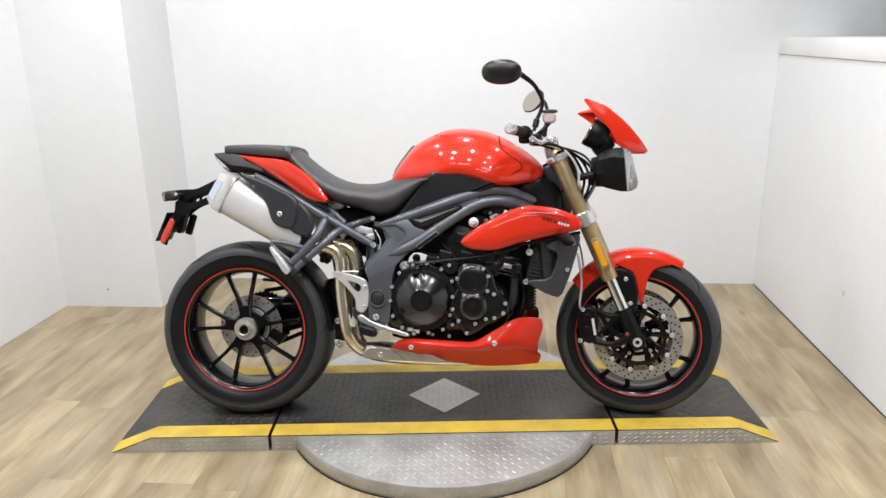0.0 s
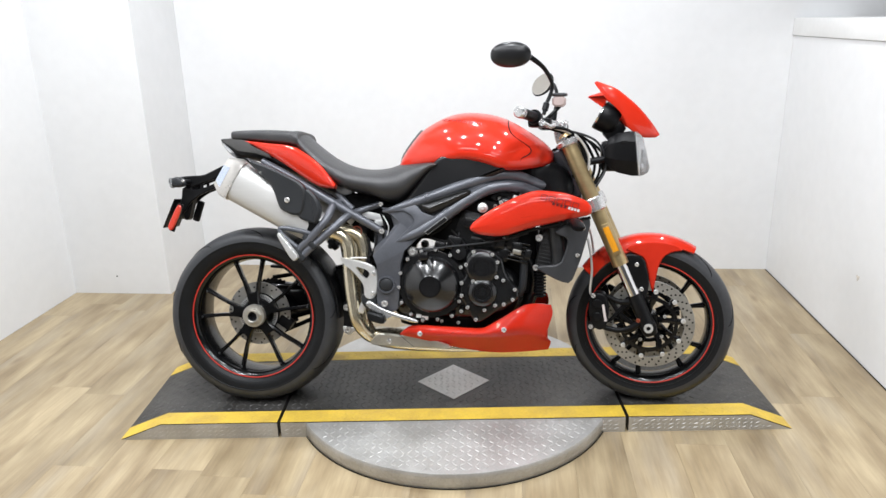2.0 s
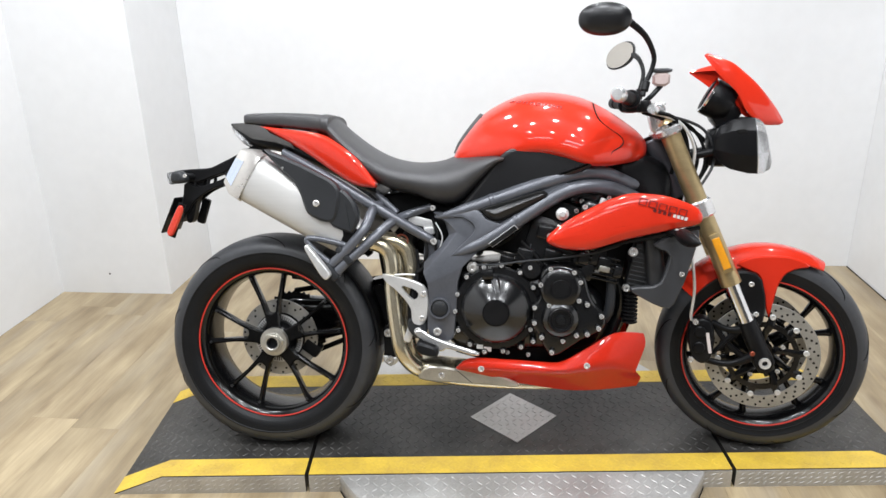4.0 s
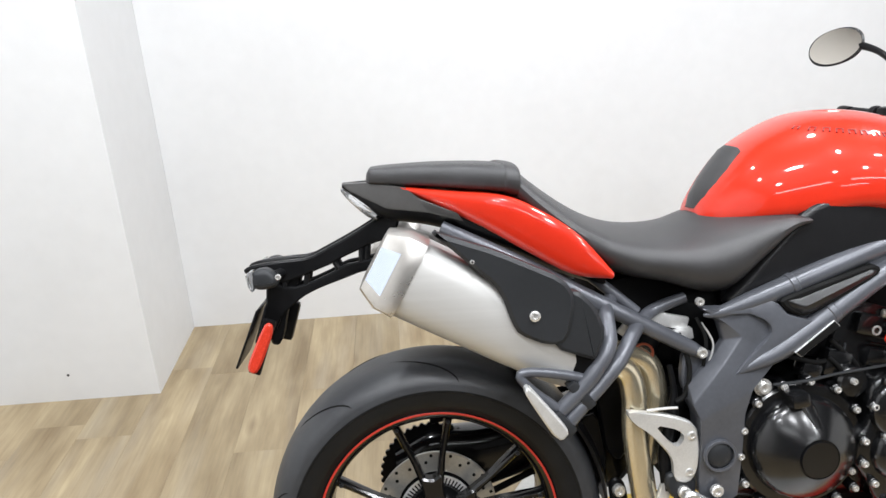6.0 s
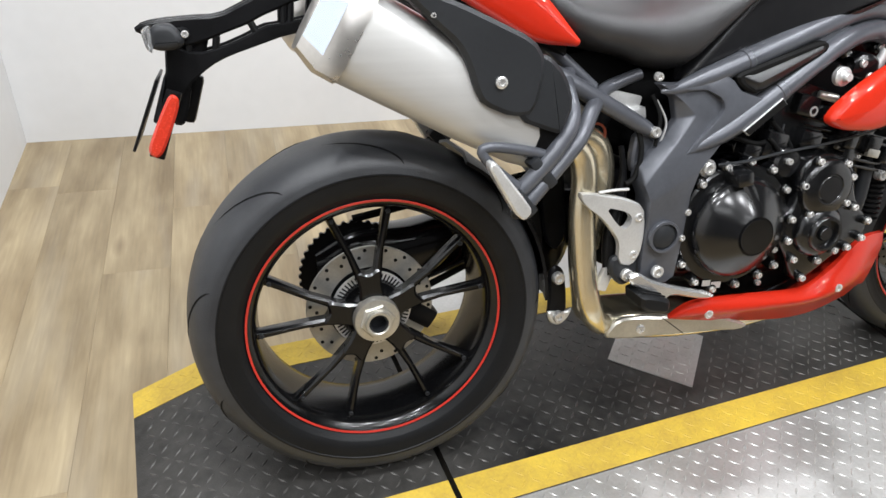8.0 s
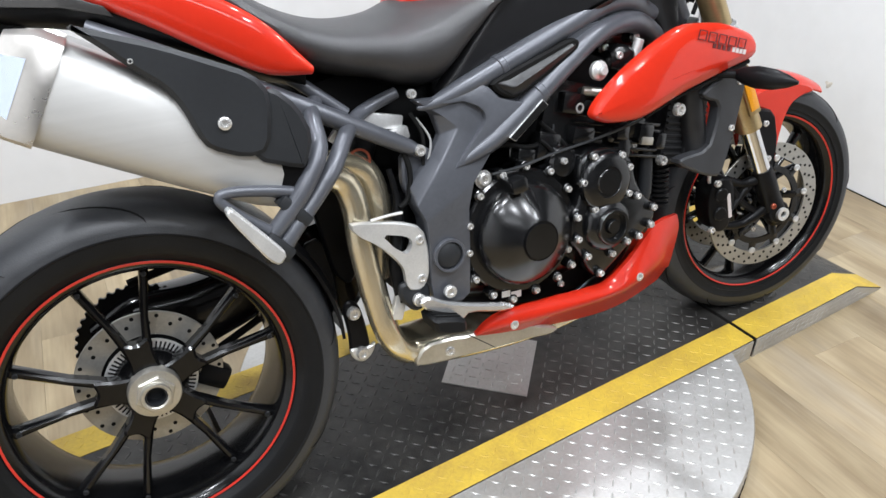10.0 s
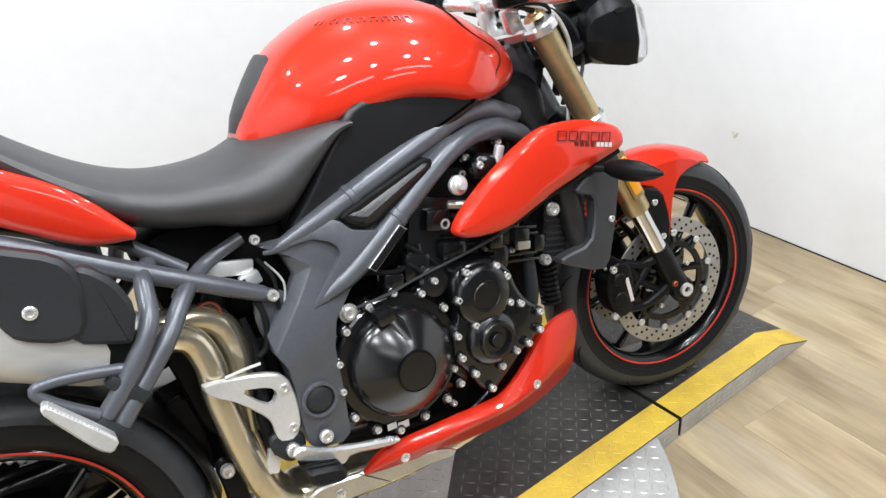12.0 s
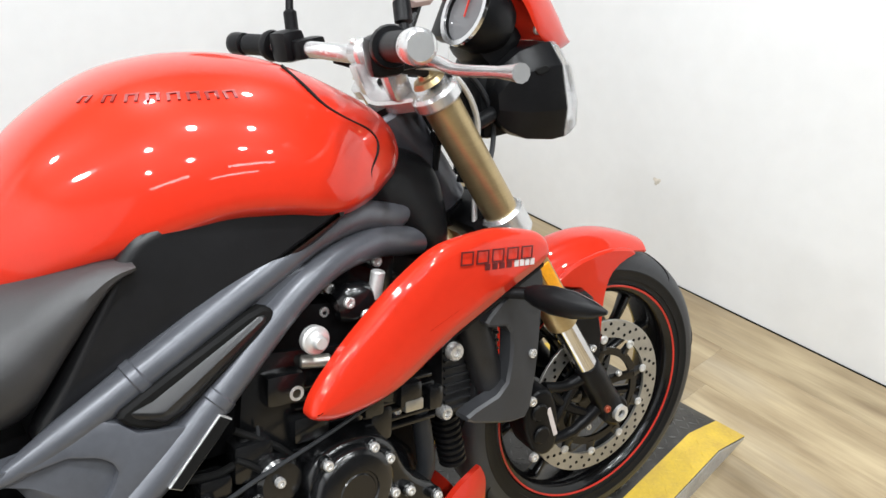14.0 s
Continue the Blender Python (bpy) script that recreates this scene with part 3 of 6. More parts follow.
bm = bmesh.new()
for k in range(60):
    a = 2 * math.pi * k / 60
    block(RC + Vector((0.0665 * math.cos(a), -0.0225, 0.0665 * math.sin(a))), (0.0115, 0.0015, 0.0028), (0, -math.degrees(a), 0), 0, bm)
part("sensor_slot", bm, "gap", rear, "dark slots")
prof_n = 42
bm = bmesh.new()
rings = []
for y in (0.150, 0.157):
    rings.append([RC + Vector(((0.1125 if k % 4 < 2 else 0.1175) * math.cos(2 * math.pi * k / (4 * prof_n)), y, (0.1125 if k % 4 < 2 else 0.1175) * math.sin(2 * math.pi * k / (4 * prof_n)))) for k in range(4 * prof_n)])
part("sprocket", bridge(bm, rings), "black", rear, "black rear sprocket")

# single-sided swingarm and chain behind the wheel
swing = part("swingarm", body([(-0.80, 0.36, 0.27, 0.03, 0.115), (-0.72, 0.40, 0.235, 0.045, 0.115), (-0.60, 0.40, 0.26, 0.05, 0.125), (-0.45, 0.43, 0.31, 0.05, 0.12), (-0.33, 0.47, 0.37, 0.06, 0.09), (-0.20, 0.48, 0.39, 0.11, 0.0)], power=3.2), "gloss_black", bike, "black single-sided swingarm")
part("eccentric_hub", lathe([(0.03, 0.11), (0.066, 0.115), (0.070, 0.20), (0.03, 0.205)], RC, 40), "gloss_black", swing)
for z0, z1 in ((0.118, 0.065), (-0.118, -0.05)):
    part("chain_run", tube([RC + Vector((0, 0.157, z0)), Vector((-0.26, 0.113, 0.43 + z1))], 0.0085, 6, 1, 0.8), "gap", swing, "dark drive chain run")
part("chain_guard", block((-0.56, 0.113, 0.455), (0.33, 0.03, 0.012), (0, 4, 0)), "black", swing, "thin black chain guard")
part("brake_caliper", block(RC + Vector((0.100, 0.006, -0.034)), (0.058, 0.040, 0.042), (0, 35, 0), 0.010), "black", swing, "black rear brake caliper")
part("swingarm_yoke", plate([(-0.450, 0.480), (-0.320, 0.500), (-0.280, 0.420), (-0.300, 0.330), (-0.345, 0.285), (-0.400, 0.310)], -0.030, 0.080, 0.02), "gloss_black", swing, "black front of the swingarm")
part("tyre_guard", plate([(-0.425, 0.470), (-0.385, 0.480), (-0.372, 0.400), (-0.372, 0.345), (-0.392, 0.320), (-0.418, 0.345), (-0.430, 0.400)], -0.050, -0.060, 0.003, 1), "black", swing, "black guard ahead of the rear tyre")
part("linkage_guard", plate([(-0.405, 0.600), (-0.350, 0.600), (-0.330, 0.480), (-0.325, 0.400), (-0.345, 0.372), (-0.372, 0.400), (-0.384, 0.480)], -0.045, -0.065, 0.004, 1), "black", swing, "black guard ahead of the rear tyre")
part("hugger", bridge(bmesh.new(), [[RC + Vector((r * math.cos(a), y, r * math.sin(a))) for r, y in ((0.325, -0.085), (0.335, -0.05), (0.335, 0.05), (0.325, 0.085), (0.331, 0.085), (0.341, 0.05), (0.341, -0.05), (0.331, -0.085))] for a in (radians(d) for d in range(0, 66, 6))]), "black", swing, "black rear tyre hugger")

# front wheel with fork, brakes and mudguard, turned with the bars
FW, FC = 0.0515, Vector((0.748, 0, 0.2915))
GC = Vector((0.753, 0, 0.303))
front = wheel("front_wheel", FC, 0.299, 0.118, 2 * FW, STEER, 0.040, 1.007, 9)
for k in range(5):
    base = radians(90 + 72 * k + 14)
    for d in (-1, 1):
        p = [FC + Vector((r * math.cos(base + radians(g) * d), 0.0, r * math.sin(base + radians(g) * d))) for r, g in ((0.045, 12), (0.10, 7), (0.16, 11), (0.205, 14))]
        part("spoke", tube(p, [0.015, 0.009, 0.008, 0.011], 10, 4, 1.5), "rim", front, "", STEER)
part("hub", lathe([(0.012, -0.055), (0.036, -0.055), (0.040, -0.03), (0.034, 0), (0.040, 0.03), (0.036, 0.055), (0.012, 0.055)], FC, 32), "rim", front, "black wheel hub", STEER)
for s in (-1, 1):
    perforated(FC, 0.124, 0.160, s * 0.066 - 0.0025, 0.005, 52, front, m=STEER)
    part("disc_carrier", lathe([(0.088, s * 0.066 - 0.003), (0.103, s * 0.066 - 0.003), (0.103, s * 0.066 + 0.003), (0.088, s * 0.066 + 0.003)], FC, 60, closed=True), "rim", front, "black floating disc carrier", STEER)
    for k in range(10):
        a = 2 * math.pi * (k + 0.2) / 10
        p = [FC + Vector((r * math.cos(a), s * 0.066, r * math.sin(a))) for r in (0.098, 0.108, 0.119)]
        part("carrier_lug", tube(p, [0.015, 0.011, 0.010], 8, 2, 0.3), "rim", front, "", STEER)
        if s < 0:
            bolt(FC + Vector((0.121 * math.cos(a), -0.0685, 0.121 * math.sin(a))), front, 0.0085, 0.004, mat="alloy", m=STEER, name="disc_button")
        if k % 2 == 0:
            p = [FC + Vector((r * math.cos(a + t), s * y, r * math.sin(a + t))) for r, t, y in ((0.036, 0.3, 0.055), (0.066, 0.12, 0.064), (0.094, 0.0, 0.066))]
            part("carrier_arm", tube(p, [0.013, 0.010, 0.012], 8, 3, 0.5), "rim", front, "", STEER)
    if s < 0:
        for k in range(5):
            a = 2 * math.pi * k / 5 + 0.5
            bolt(FC + Vector((0.064 * math.cos(a), -0.068, 0.064 * math.sin(a))), front, 0.0065, 0.006, m=STEER)

fork = carrier_of("front_fork", bike)


def on_fork(s, t, off=0.0, y=0.105):
    """A point t along a fork leg (0 at its top, 1 at the axle), off in front of it."""
    top, foot = Vector((0.446, s * y, 0.962)), Vector((0.744, s * y, 0.2925))
    d = (foot - top).normalized()
    return top + (foot - top) * t + Vector((-d.z, 0, d.x)) * off


for s in (-1, 1):
    F = lambda t, off=0.0, y=0.105: on_fork(s, t, off, y)
    part("upper_tube", rod(F(0.02), F(0.33), 0.0275, 28, 0.001), "gold", fork, "gold anodised fork tube", STEER)
    part("lower_sleeve", tube([F(0.33), F(0.36), F(0.55), F(0.61), F(0.64), F(0.67)], [0.026, 0.027, 0.027, 0.027, 0.029, 0.029], 28, 1), "gold", fork, "gold anodised lower fork sleeve", STEER)
    part("fork_slider", rod(F(0.66), F(0.90), 0.0215, 24), "chrome", fork, "chrome fork slider", STEER)
    leg = part("fork_foot", tube([F(0.83), F(0.88), F(0.95), F(1.0), F(1.045)], [0.024, 0.027, 0.026, 0.030, 0.022], 20, 4), "black", fork, "black fork foot", STEER)
    part("axle_clamp", rod(FC + Vector((-0.003, s * 0.085, 0)), FC + Vector((-0.003, s * 0.128, 0)), 0.028, 24, 0.004), "black", leg, "", STEER)
    part("axle_end", lathe([(0.008, 0), (0.015, 0), (0.016, 0.002), (0.016, 0.012), (0.008, 0.012)], FC + Vector((-0.003, s * 0.1275, 0)), 20, (0, s, 0), closed=True), "alloy", leg, "silver hollow axle end", STEER)
    part("fork_cap", lathe([(0, 0.014), (0.010, 0.014), (0.012, 0.008), (0.020, 0.007), (0.024, 0), (0, 0)], F(-0.005), 20, -RAKE), "gold", fork, "gold fork cap", STEER)
    part("adjuster", rod(F(-0.02), F(-0.045), 0.006, 12, 0.001), "copper", fork, "small red adjuster", STEER)
    # brake caliper with its bracket
    cal = part("caliper", plate([(0.535, 0.385), (0.565, 0.415), (0.600, 0.405), (0.610, 0.345), (0.600, 0.285), (0.575, 0.272), (0.548, 0.290), (0.535, 0.335)], s * 0.068, s * 0.128, 0.008), "black", fork, "black radial brake caliper", STEER)
    for z in (0.372, 0.325):
        part("piston_cap", rod((0.566, s * 0.127, z), (0.566, s * 0.134, z), 0.017, 20, 0.003), "black", cal, "", STEER)
    part("caliper_mark", block((0.592, s * 0.1285, 0.340), (0.009, 0.001, 0.062), (0, -10, 0), 0), "print_white", cal, "white marking bar", STEER)
    part("caliper_bracket", tube([(0.60, s * 0.10, 0.395), (0.65, s * 0.10, 0.375), F(0.86)], [0.010, 0.010, 0.016], 10, 3), "black", fork, "", STEER)
    part("caliper_bracket", tube([(0.59, s * 0.10, 0.280), (0.66, s * 0.10, 0.272), F(0.97)], [0.010, 0.010, 0.016], 10, 3), "black", fork, "", STEER)
    part("caliper_bracket", plate([(0.600, 0.300), (0.612, 0.300), (0.660, 0.345), (0.690, 0.380), (0.676, 0.392), (0.640, 0.352)], s * 0.092, s * 0.108, 0.004, 1), "black", fork, "", STEER)
    part("caliper_bracket", plate([(0.600, 0.385), (0.612, 0.395), (0.650, 0.340), (0.700, 0.300), (0.690, 0.288), (0.640, 0.325)], s * 0.094, s * 0.106, 0.004, 1), "black", fork, "", STEER)
    if s < 0:
        for x, z in ((0.552, 0.402), (0.545, 0.288)):
            bolt((x, -0.128, z), cal, 0.0085, 0.008, m=STEER)
        bolt(F(0.955) + Vector((-0.022, -0.035, -0.002)), leg, 0.007, 0.006, mat="copper", m=STEER)
    mount = part("reflector_mount", block(F(0.530) + Vector((0.005, s * 0.030, 0)), (0.030, 0.008, 0.118), (0, -24, 0), 0.006), "gold", fork, "", STEER)
    part("reflector", block(F(0.530) + Vector((0.005, s * 0.035, 0)), (0.022, 0.006, 0.094), (0, -24, 0), 0.008), "amber", mount, "amber side reflector", STEER)
    # cast triple clamps round the tubes
    part("upper_clamp", rod(F(0.010), F(0.042), 0.036, 28, 0.005), "silver", fork, "silver upper fork clamp", STEER)
    part("lower_clamp", rod(F(0.315), F(0.385), 0.0355, 28, 0.005), "silver", fork, "silver lower fork clamp", STEER)
    part("brake_hose", tube([(0.50, s * 0.10, 0.66), (0.53, s * 0.12, 0.60), (0.545, s * 0.12, 0.50), (0.54, s * 0.115, 0.42), (0.545, s * 0.11, 0.40)], 0.0042, 8, 6), "alloy", fork, "braided brake hose", STEER)
part("upper_yoke", plate([(0.395, 0.0), (0.41, 0.06), (0.44, 0.135), (0.475, 0.135), (0.485, 0.09), (0.47, 0.04), (0.47, -0.04), (0.485, -0.09), (0.475, -0.135), (0.44, -0.135), (0.41, -0.06)], -0.012, 0.012, 0.004), "silver", fork, "silver upper yoke",
     STEER @ Matrix.Translation(Vector((0.455, 0, 0.945))) @ Matrix.Rotation(radians(-24), 4, "Y") @ Matrix.Rotation(radians(90), 4, "X") @ Matrix.Translation(Vector((-0.452, 0, 0))))
part("lower_yoke", block((on_fork(-1, 0.35) + on_fork(1, 0.35)) / 2 + Vector((-0.02, 0, 0)), (0.07, 0.20, 0.045), (0, -24, 0), 0.012), "black", fork, "black lower yoke", STEER)
part("steering_stem", rod(HEAD + RAKE * 0.02, HEAD + RAKE * 0.25, 0.03, 20), "black", fork, "", STEER)

# mudguard
guard = carrier_of("front_mudguard", bike)
rings = []
for k, d in enumerate(np.linspace(60, 143, 24)):
    a = radians(d)
    f = (d - 60) / 83
    hw = 0.068 * (0.22 + 0.78 * math.sin(math.pi * min(1, 0.12 + 0.62 * f + 0.12)) ** 0.7) if f < 0.6 else 0.070 - 0.012 * (f - 0.6)
    drop = 0.020 + 0.030 * min(1, 2 * f)
    R = 0.308 + 0.006 * math.sin(math.pi * f)
    sec = []
    for j in range(15):
        b = -1 + 2 * j / 14
        sec.append((R - drop * abs(b) ** 2.6, hw * math.copysign(min(1, abs(b) ** 0.85), b)))
    inner = [(r - 0.0035, y * 0.97) for r, y in sec[::-1]]
    rings.append([GC + Vector((r * math.cos(a), y, r * math.sin(a))) for r, y in sec + inner])
part("mudguard_shell", bridge(bmesh.new(), rings), "red", guard, "", STEER)
for s in (-1, 1):
    part("mudguard_flank", plate([(0.645, 0.565), (0.70, 0.590), (0.775, 0.594), (0.830, 0.580), (0.850, 0.562), (0.810, 0.556), (0.782, 0.540), (0.766, 0.505), (0.757, 0.455), (0.750, 0.405), (0.738, 0.430), (0.728, 0.49), (0.715, 0.535), (0.68, 0.548)], s * 0.060, s * 0.0720, 0.004, 1), "red", guard, "pointed red mudguard flank", STEER @ Matrix.Translation((0.011, 0, 0)))
    stay = part("mudguard_stay", plate([(0.635, 0.535), (0.66, 0.552), (0.715, 0.540), (0.735, 0.46), (0.728, 0.39), (0.700, 0.385), (0.672, 0.455)], s * 0.073, s * 0.096, 0.005, 1), "black", guard, "black mudguard stay", STEER @ Matrix.Translation((0.011, 0, 0)))
    for x, z in ((0.690, 0.513), (0.708, 0.425)):
        bolt((x + 0.011, s * 0.0962, z), stay, 0.0075, 0.004, (0, s, 0), m=STEER)

assembly("rear_wheel", "rear wheel with black spokes and red rim stripe", "rim")
assembly("front_wheel", "front wheel with black spokes and red rim stripe", "rim")
assembly("front_fork", "gold upside-down front fork with black brake calipers", "steering_stem")
assembly("front_mudguard", "gloss red front mudguard", "mudguard_shell")

# frame and subframe
fr = carrier_of("bike_frame", bike)
for s in (-1, 1):
    part("upper_rail", tube([(-0.216, s * 0.172, 0.697), (-0.185, s * 0.173, 0.701), (-0.130, s * 0.173, 0.717), (-0.047, s * 0.172, 0.745), (0.104, s * 0.170, 0.799), (0.189, s * 0.160, 0.822), (0.258, s * 0.140, 0.820), (0.335, s * 0.100, 0.792), (0.405, s * 0.050, 0.790)], [0.003, 0.011, 0.0175, 0.020, 0.020, 0.0205, 0.021, 0.021, 0.022], 20), "frame", fr, "graphite upper frame tube")
    part("lower_rail", tube([(-0.164, s * 0.190, 0.590), (-0.138, s * 0.189, 0.600), (-0.110, s * 0.188, 0.612), (-0.069, s * 0.186, 0.632), (0.029, s * 0.184, 0.696), (0.128, s * 0.178, 0.760), (0.200, s * 0.166, 0.784), (0.270, s * 0.145, 0.780), (0.335, s * 0.110, 0.756), (0.405, s * 0.055, 0.725)], [0.003, 0.011, 0.0165, 0.0195, 0.020, 0.020, 0.020, 0.021, 0.021, 0.022], 20), "frame", fr, "graphite lower frame tube")
    for p, d in (((-0.052, s * 0.172, 0.743), (0.93, 0, 0.36)), ((0.018, s * 0.184, 0.689), (0.85, 0, 0.53))):
        v = Vector(p)
        part("weld_collar", rod(v - Vector(d) * 0.008, v + Vector(d) * 0.008, 0.0220, 20, 0.003), "frame", fr, "")
    cast = [(x, s * y, z) for x, y, z in (
        (-0.220, 0.180, 0.710), (-0.139, 0.184, 0.706), (-0.060, 0.186, 0.690), (-0.080, 0.188, 0.612), (-0.135, 0.199, 0.556), (-0.234, 0.204, 0.508), (-0.247, 0.199, 0.538), (-0.190, 0.193, 0.604), (-0.150, 0.186, 0.655), (-0.173, 0.180, 0.678),
        (-0.176, 0.166, 0.645), (-0.197, 0.168, 0.614), (-0.247, 0.172, 0.568), (-0.187, 0.166, 0.682),
        (-0.148, 0.198, 0.512), (-0.152, 0.195, 0.430), (-0.159, 0.192, 0.350), (-0.176, 0.191, 0.338), (-0.222, 0.191, 0.346), (-0.233, 0.192, 0.362), (-0.235, 0.195, 0.391), (-0.231, 0.199, 0.468))]
    part("frame_casting", facets(cast, ((0, 1, 8, 9), (1, 2, 3, 8), (3, 4, 7, 8), (7, 4, 5, 6), (0, 9, 13), (9, 8, 10, 13), (8, 7, 11, 10), (7, 6, 12, 11), (5, 4, 14, 21), (21, 14, 15, 20), (20, 15, 16, 17, 18, 19)), s * 0.150), "frame", fr, "graphite faceted frame casting")
    strip = [(x, s * y, z) for x, y, z in (
        (-0.186, 0.184, 0.703), (-0.139, 0.187, 0.716), (-0.100, 0.189, 0.722), (-0.084, 0.192, 0.712), (-0.070, 0.196, 0.694), (-0.040, 0.198, 0.684), (-0.012, 0.198, 0.676), (-0.060, 0.198, 0.634), (-0.110, 0.198, 0.602), (-0.168, 0.198, 0.588),
        (-0.150, 0.1965, 0.608), (-0.128, 0.1965, 0.629), (-0.108, 0.1965, 0.650), (-0.100, 0.1965, 0.663), (-0.102, 0.1965, 0.675), (-0.112, 0.195, 0.686), (-0.137, 0.191, 0.698), (-0.168, 0.187, 0.698))]
    part("casting_flange", facets(strip, ((0, 1, 16, 17), (1, 2, 15, 16), (2, 3, 14, 15), (3, 4, 13, 14), (4, 5, 12, 13), (5, 6, 7, 12), (7, 11, 12), (7, 8, 10, 11), (8, 9, 10)), s * 0.160, 0.0035), "frame", fr, "raised flange joining the two frame tubes")
    part("casting_web", plate([(-0.246, 0.628), (-0.196, 0.622), (-0.204, 0.602), (-0.244, 0.545), (-0.252, 0.570)], s * 0.135, s * 0.157, 0.004, 1), "frame", fr, "inner web of the frame casting")
    part("pivot_ring", lathe([(0.0255, -0.006), (0.030, -0.006), (0.031, 0.003), (0.030, 0.005), (0.0255, 0.005)], (-0.199, s * 0.2030, 0.438), 32, (0, s, 0), closed=True), "frame", fr)
    part("pivot_cap", lathe([(0, 0.006), (0.016, 0.005), (0.0235, 0.001), (0.024, -0.006), (0, -0.006)], (-0.199, s * 0.2030, 0.438), 28, (0, s, 0)), "shield", fr, "round dark pivot cap")
    part("rail_web", plate([(-0.140, 0.690), (-0.060, 0.728), (0.080, 0.784), (0.160, 0.800), (0.170, 0.780), (0.110, 0.748), (0.010, 0.690), (-0.070, 0.640)], s * 0.150, s * 0.1800, 0.004, 1), "frame", fr, "graphite web between the tubes")
    part("insert_gasket", plate([(-0.086, 0.722), (-0.076, 0.704), (-0.046, 0.687), (-0.018, 0.694), (0.096, 0.752), (0.103, 0.767), (0.086, 0.776), (-0.052, 0.734)], s * 0.150, s * 0.1985, 0.004, 1), "gap", fr, "black rubber edge of the wedge")
    wedge_top = [(x, s * y, z) for x, y, z in ((-0.078, 0.197, 0.722), (-0.068, 0.197, 0.708), (-0.043, 0.198, 0.693), (-0.023, 0.199, 0.698), (0.089, 0.198, 0.755), (0.095, 0.197, 0.765), (0.082, 0.196, 0.769), (-0.050, 0.195, 0.727), (-0.046, 0.2085, 0.708), (0.085, 0.2030, 0.762))]
    part("triangle_insert", facets(wedge_top, ((0, 1, 8), (1, 2, 8), (2, 3, 8), (3, 4, 9, 8), (4, 5, 9), (5, 6, 9), (6, 7, 8, 9), (7, 0, 8)), s * 0.180, 0.003), "knee", fr, "black ridged wedge between the frame tubes")
    part("vin_sticker", plate([(-0.060, 0.625), (-0.050, 0.617), (0.020, 0.668), (0.010, 0.678)], s * 0.2075, s * 0.2085, 0.0004, 0), "gap", fr, "small black sticker")
    part("sticker_edge", plate([(-0.0615, 0.625), (-0.050, 0.6155), (0.0215, 0.668), (0.010, 0.6795)], s * 0.200, s * 0.2070, 0.0004, 0), "alloy", fr, "silver edge of the sticker")
    part("subframe_tube", tube([(-0.226, s * 0.160, 0.628), (-0.250, s * 0.160, 0.642), (-0.382, s * 0.156, 0.717), (-0.539, s * 0.122, 0.806), (-0.68, s * 0.090, 0.88)], [0.0115, 0.0145, 0.0155, 0.0145, 0.012], 14, 3), "frame", fr, "graphite subframe tube")
    part("tube_lug", block((-0.212, s * 0.158, 0.620), (0.048, 0.012, 0.022), (0, 31, 0), 0.005), "frame", fr, "flat lug of the subframe tube")
    part("subframe_brace", tube([(-0.415, s * 0.120, 0.778), (-0.384, s * 0.132, 0.752), (-0.330, s * 0.140, 0.704)], 0.0105, 12, 3), "frame", fr)
    part("hanger_tube", tube([(-0.366, s * 0.118, 0.738), (-0.394, s * 0.165, 0.716), (-0.407, s * 0.220, 0.672), (-0.436, s * 0.236, 0.631), (-0.470, s * 0.240, 0.594), (-0.514, s * 0.240, 0.553)], [0.012, 0.0140, 0.0142, 0.0142, 0.0140, 0.013], 14), "frame", fr, "curved pillion peg tube")
    part("hanger_tube", tube([(-0.232, s * 0.125, 0.722), (-0.298, s * 0.128, 0.700), (-0.344, s * 0.172, 0.678), (-0.386, s * 0.212, 0.638), (-0.424, s * 0.226, 0.603), (-0.466, s * 0.238, 0.566), (-0.496, s * 0.242, 0.533)], [0.0105, 0.012, 0.0138, 0.0142, 0.0142, 0.0138, 0.013], 14), "frame", fr, "curved pillion peg tube")
    part("hanger_brace", tube([(-0.452, s * 0.232, 0.616), (-0.50, s * 0.238, 0.630), (-0.552, s * 0.244, 0.640), (-0.570, s * 0.246, 0.634), (-0.548, s * 0.246, 0.606), (-0.508, s * 0.244, 0.572)], [0.0095, 0.0090, 0.0085, 0.0080, 0.0085, 0.009], 10, 4), "frame", fr, "bent brace of the pillion peg")
    part("hanger_clamp", block((-0.464, s * 0.233, 0.592), (0.060, 0.036, 0.020), (0, 50, 0), 0.006), "shield", fr, "dark clamp round the two tubes")
    part("hanger_clamp", block((-0.500, s * 0.242, 0.545), (0.052, 0.034, 0.026), (0, 50, 0), 0.007), "shield", fr, "dark hinge block of the pillion peg")
    part("pillion_peg", plate([(-0.568, 0.622), (-0.560, 0.626), (-0.536, 0.596), (-0.512, 0.566), (-0.494, 0.541), (-0.508, 0.526), (-0.522, 0.537), (-0.534, 0.556), (-0.566, 0.610)], s * 0.256, s * 0.282, 0.003, 1), "alloy", fr, "folded silver pillion footpeg")
    for k in range(13):
        part("peg_tooth", block((-0.5575 + 0.0036 * k, s * 0.270, 0.6215 - 0.00455 * k), (0.0020, 0.022, 0.0026), (0, 51, 0), 0), "alloy", fr)
    part("peg_tip", rod((-0.514, s * 0.240, 0.538), (-0.514, s * 0.262, 0.534), 0.012, 12, 0.003), "shield", fr)
    for x, z, r, y in ((-0.222, 0.722, 0.008, 0.165), (-0.219, 0.626, 0.0100, 0.168), (-0.106, 0.553, 0.0125, 0.178), (-0.205, 0.370, 0.012, 0.2005)):
        bolt((x, s * y, z), fr, r, 0.010, (0, s, 0))
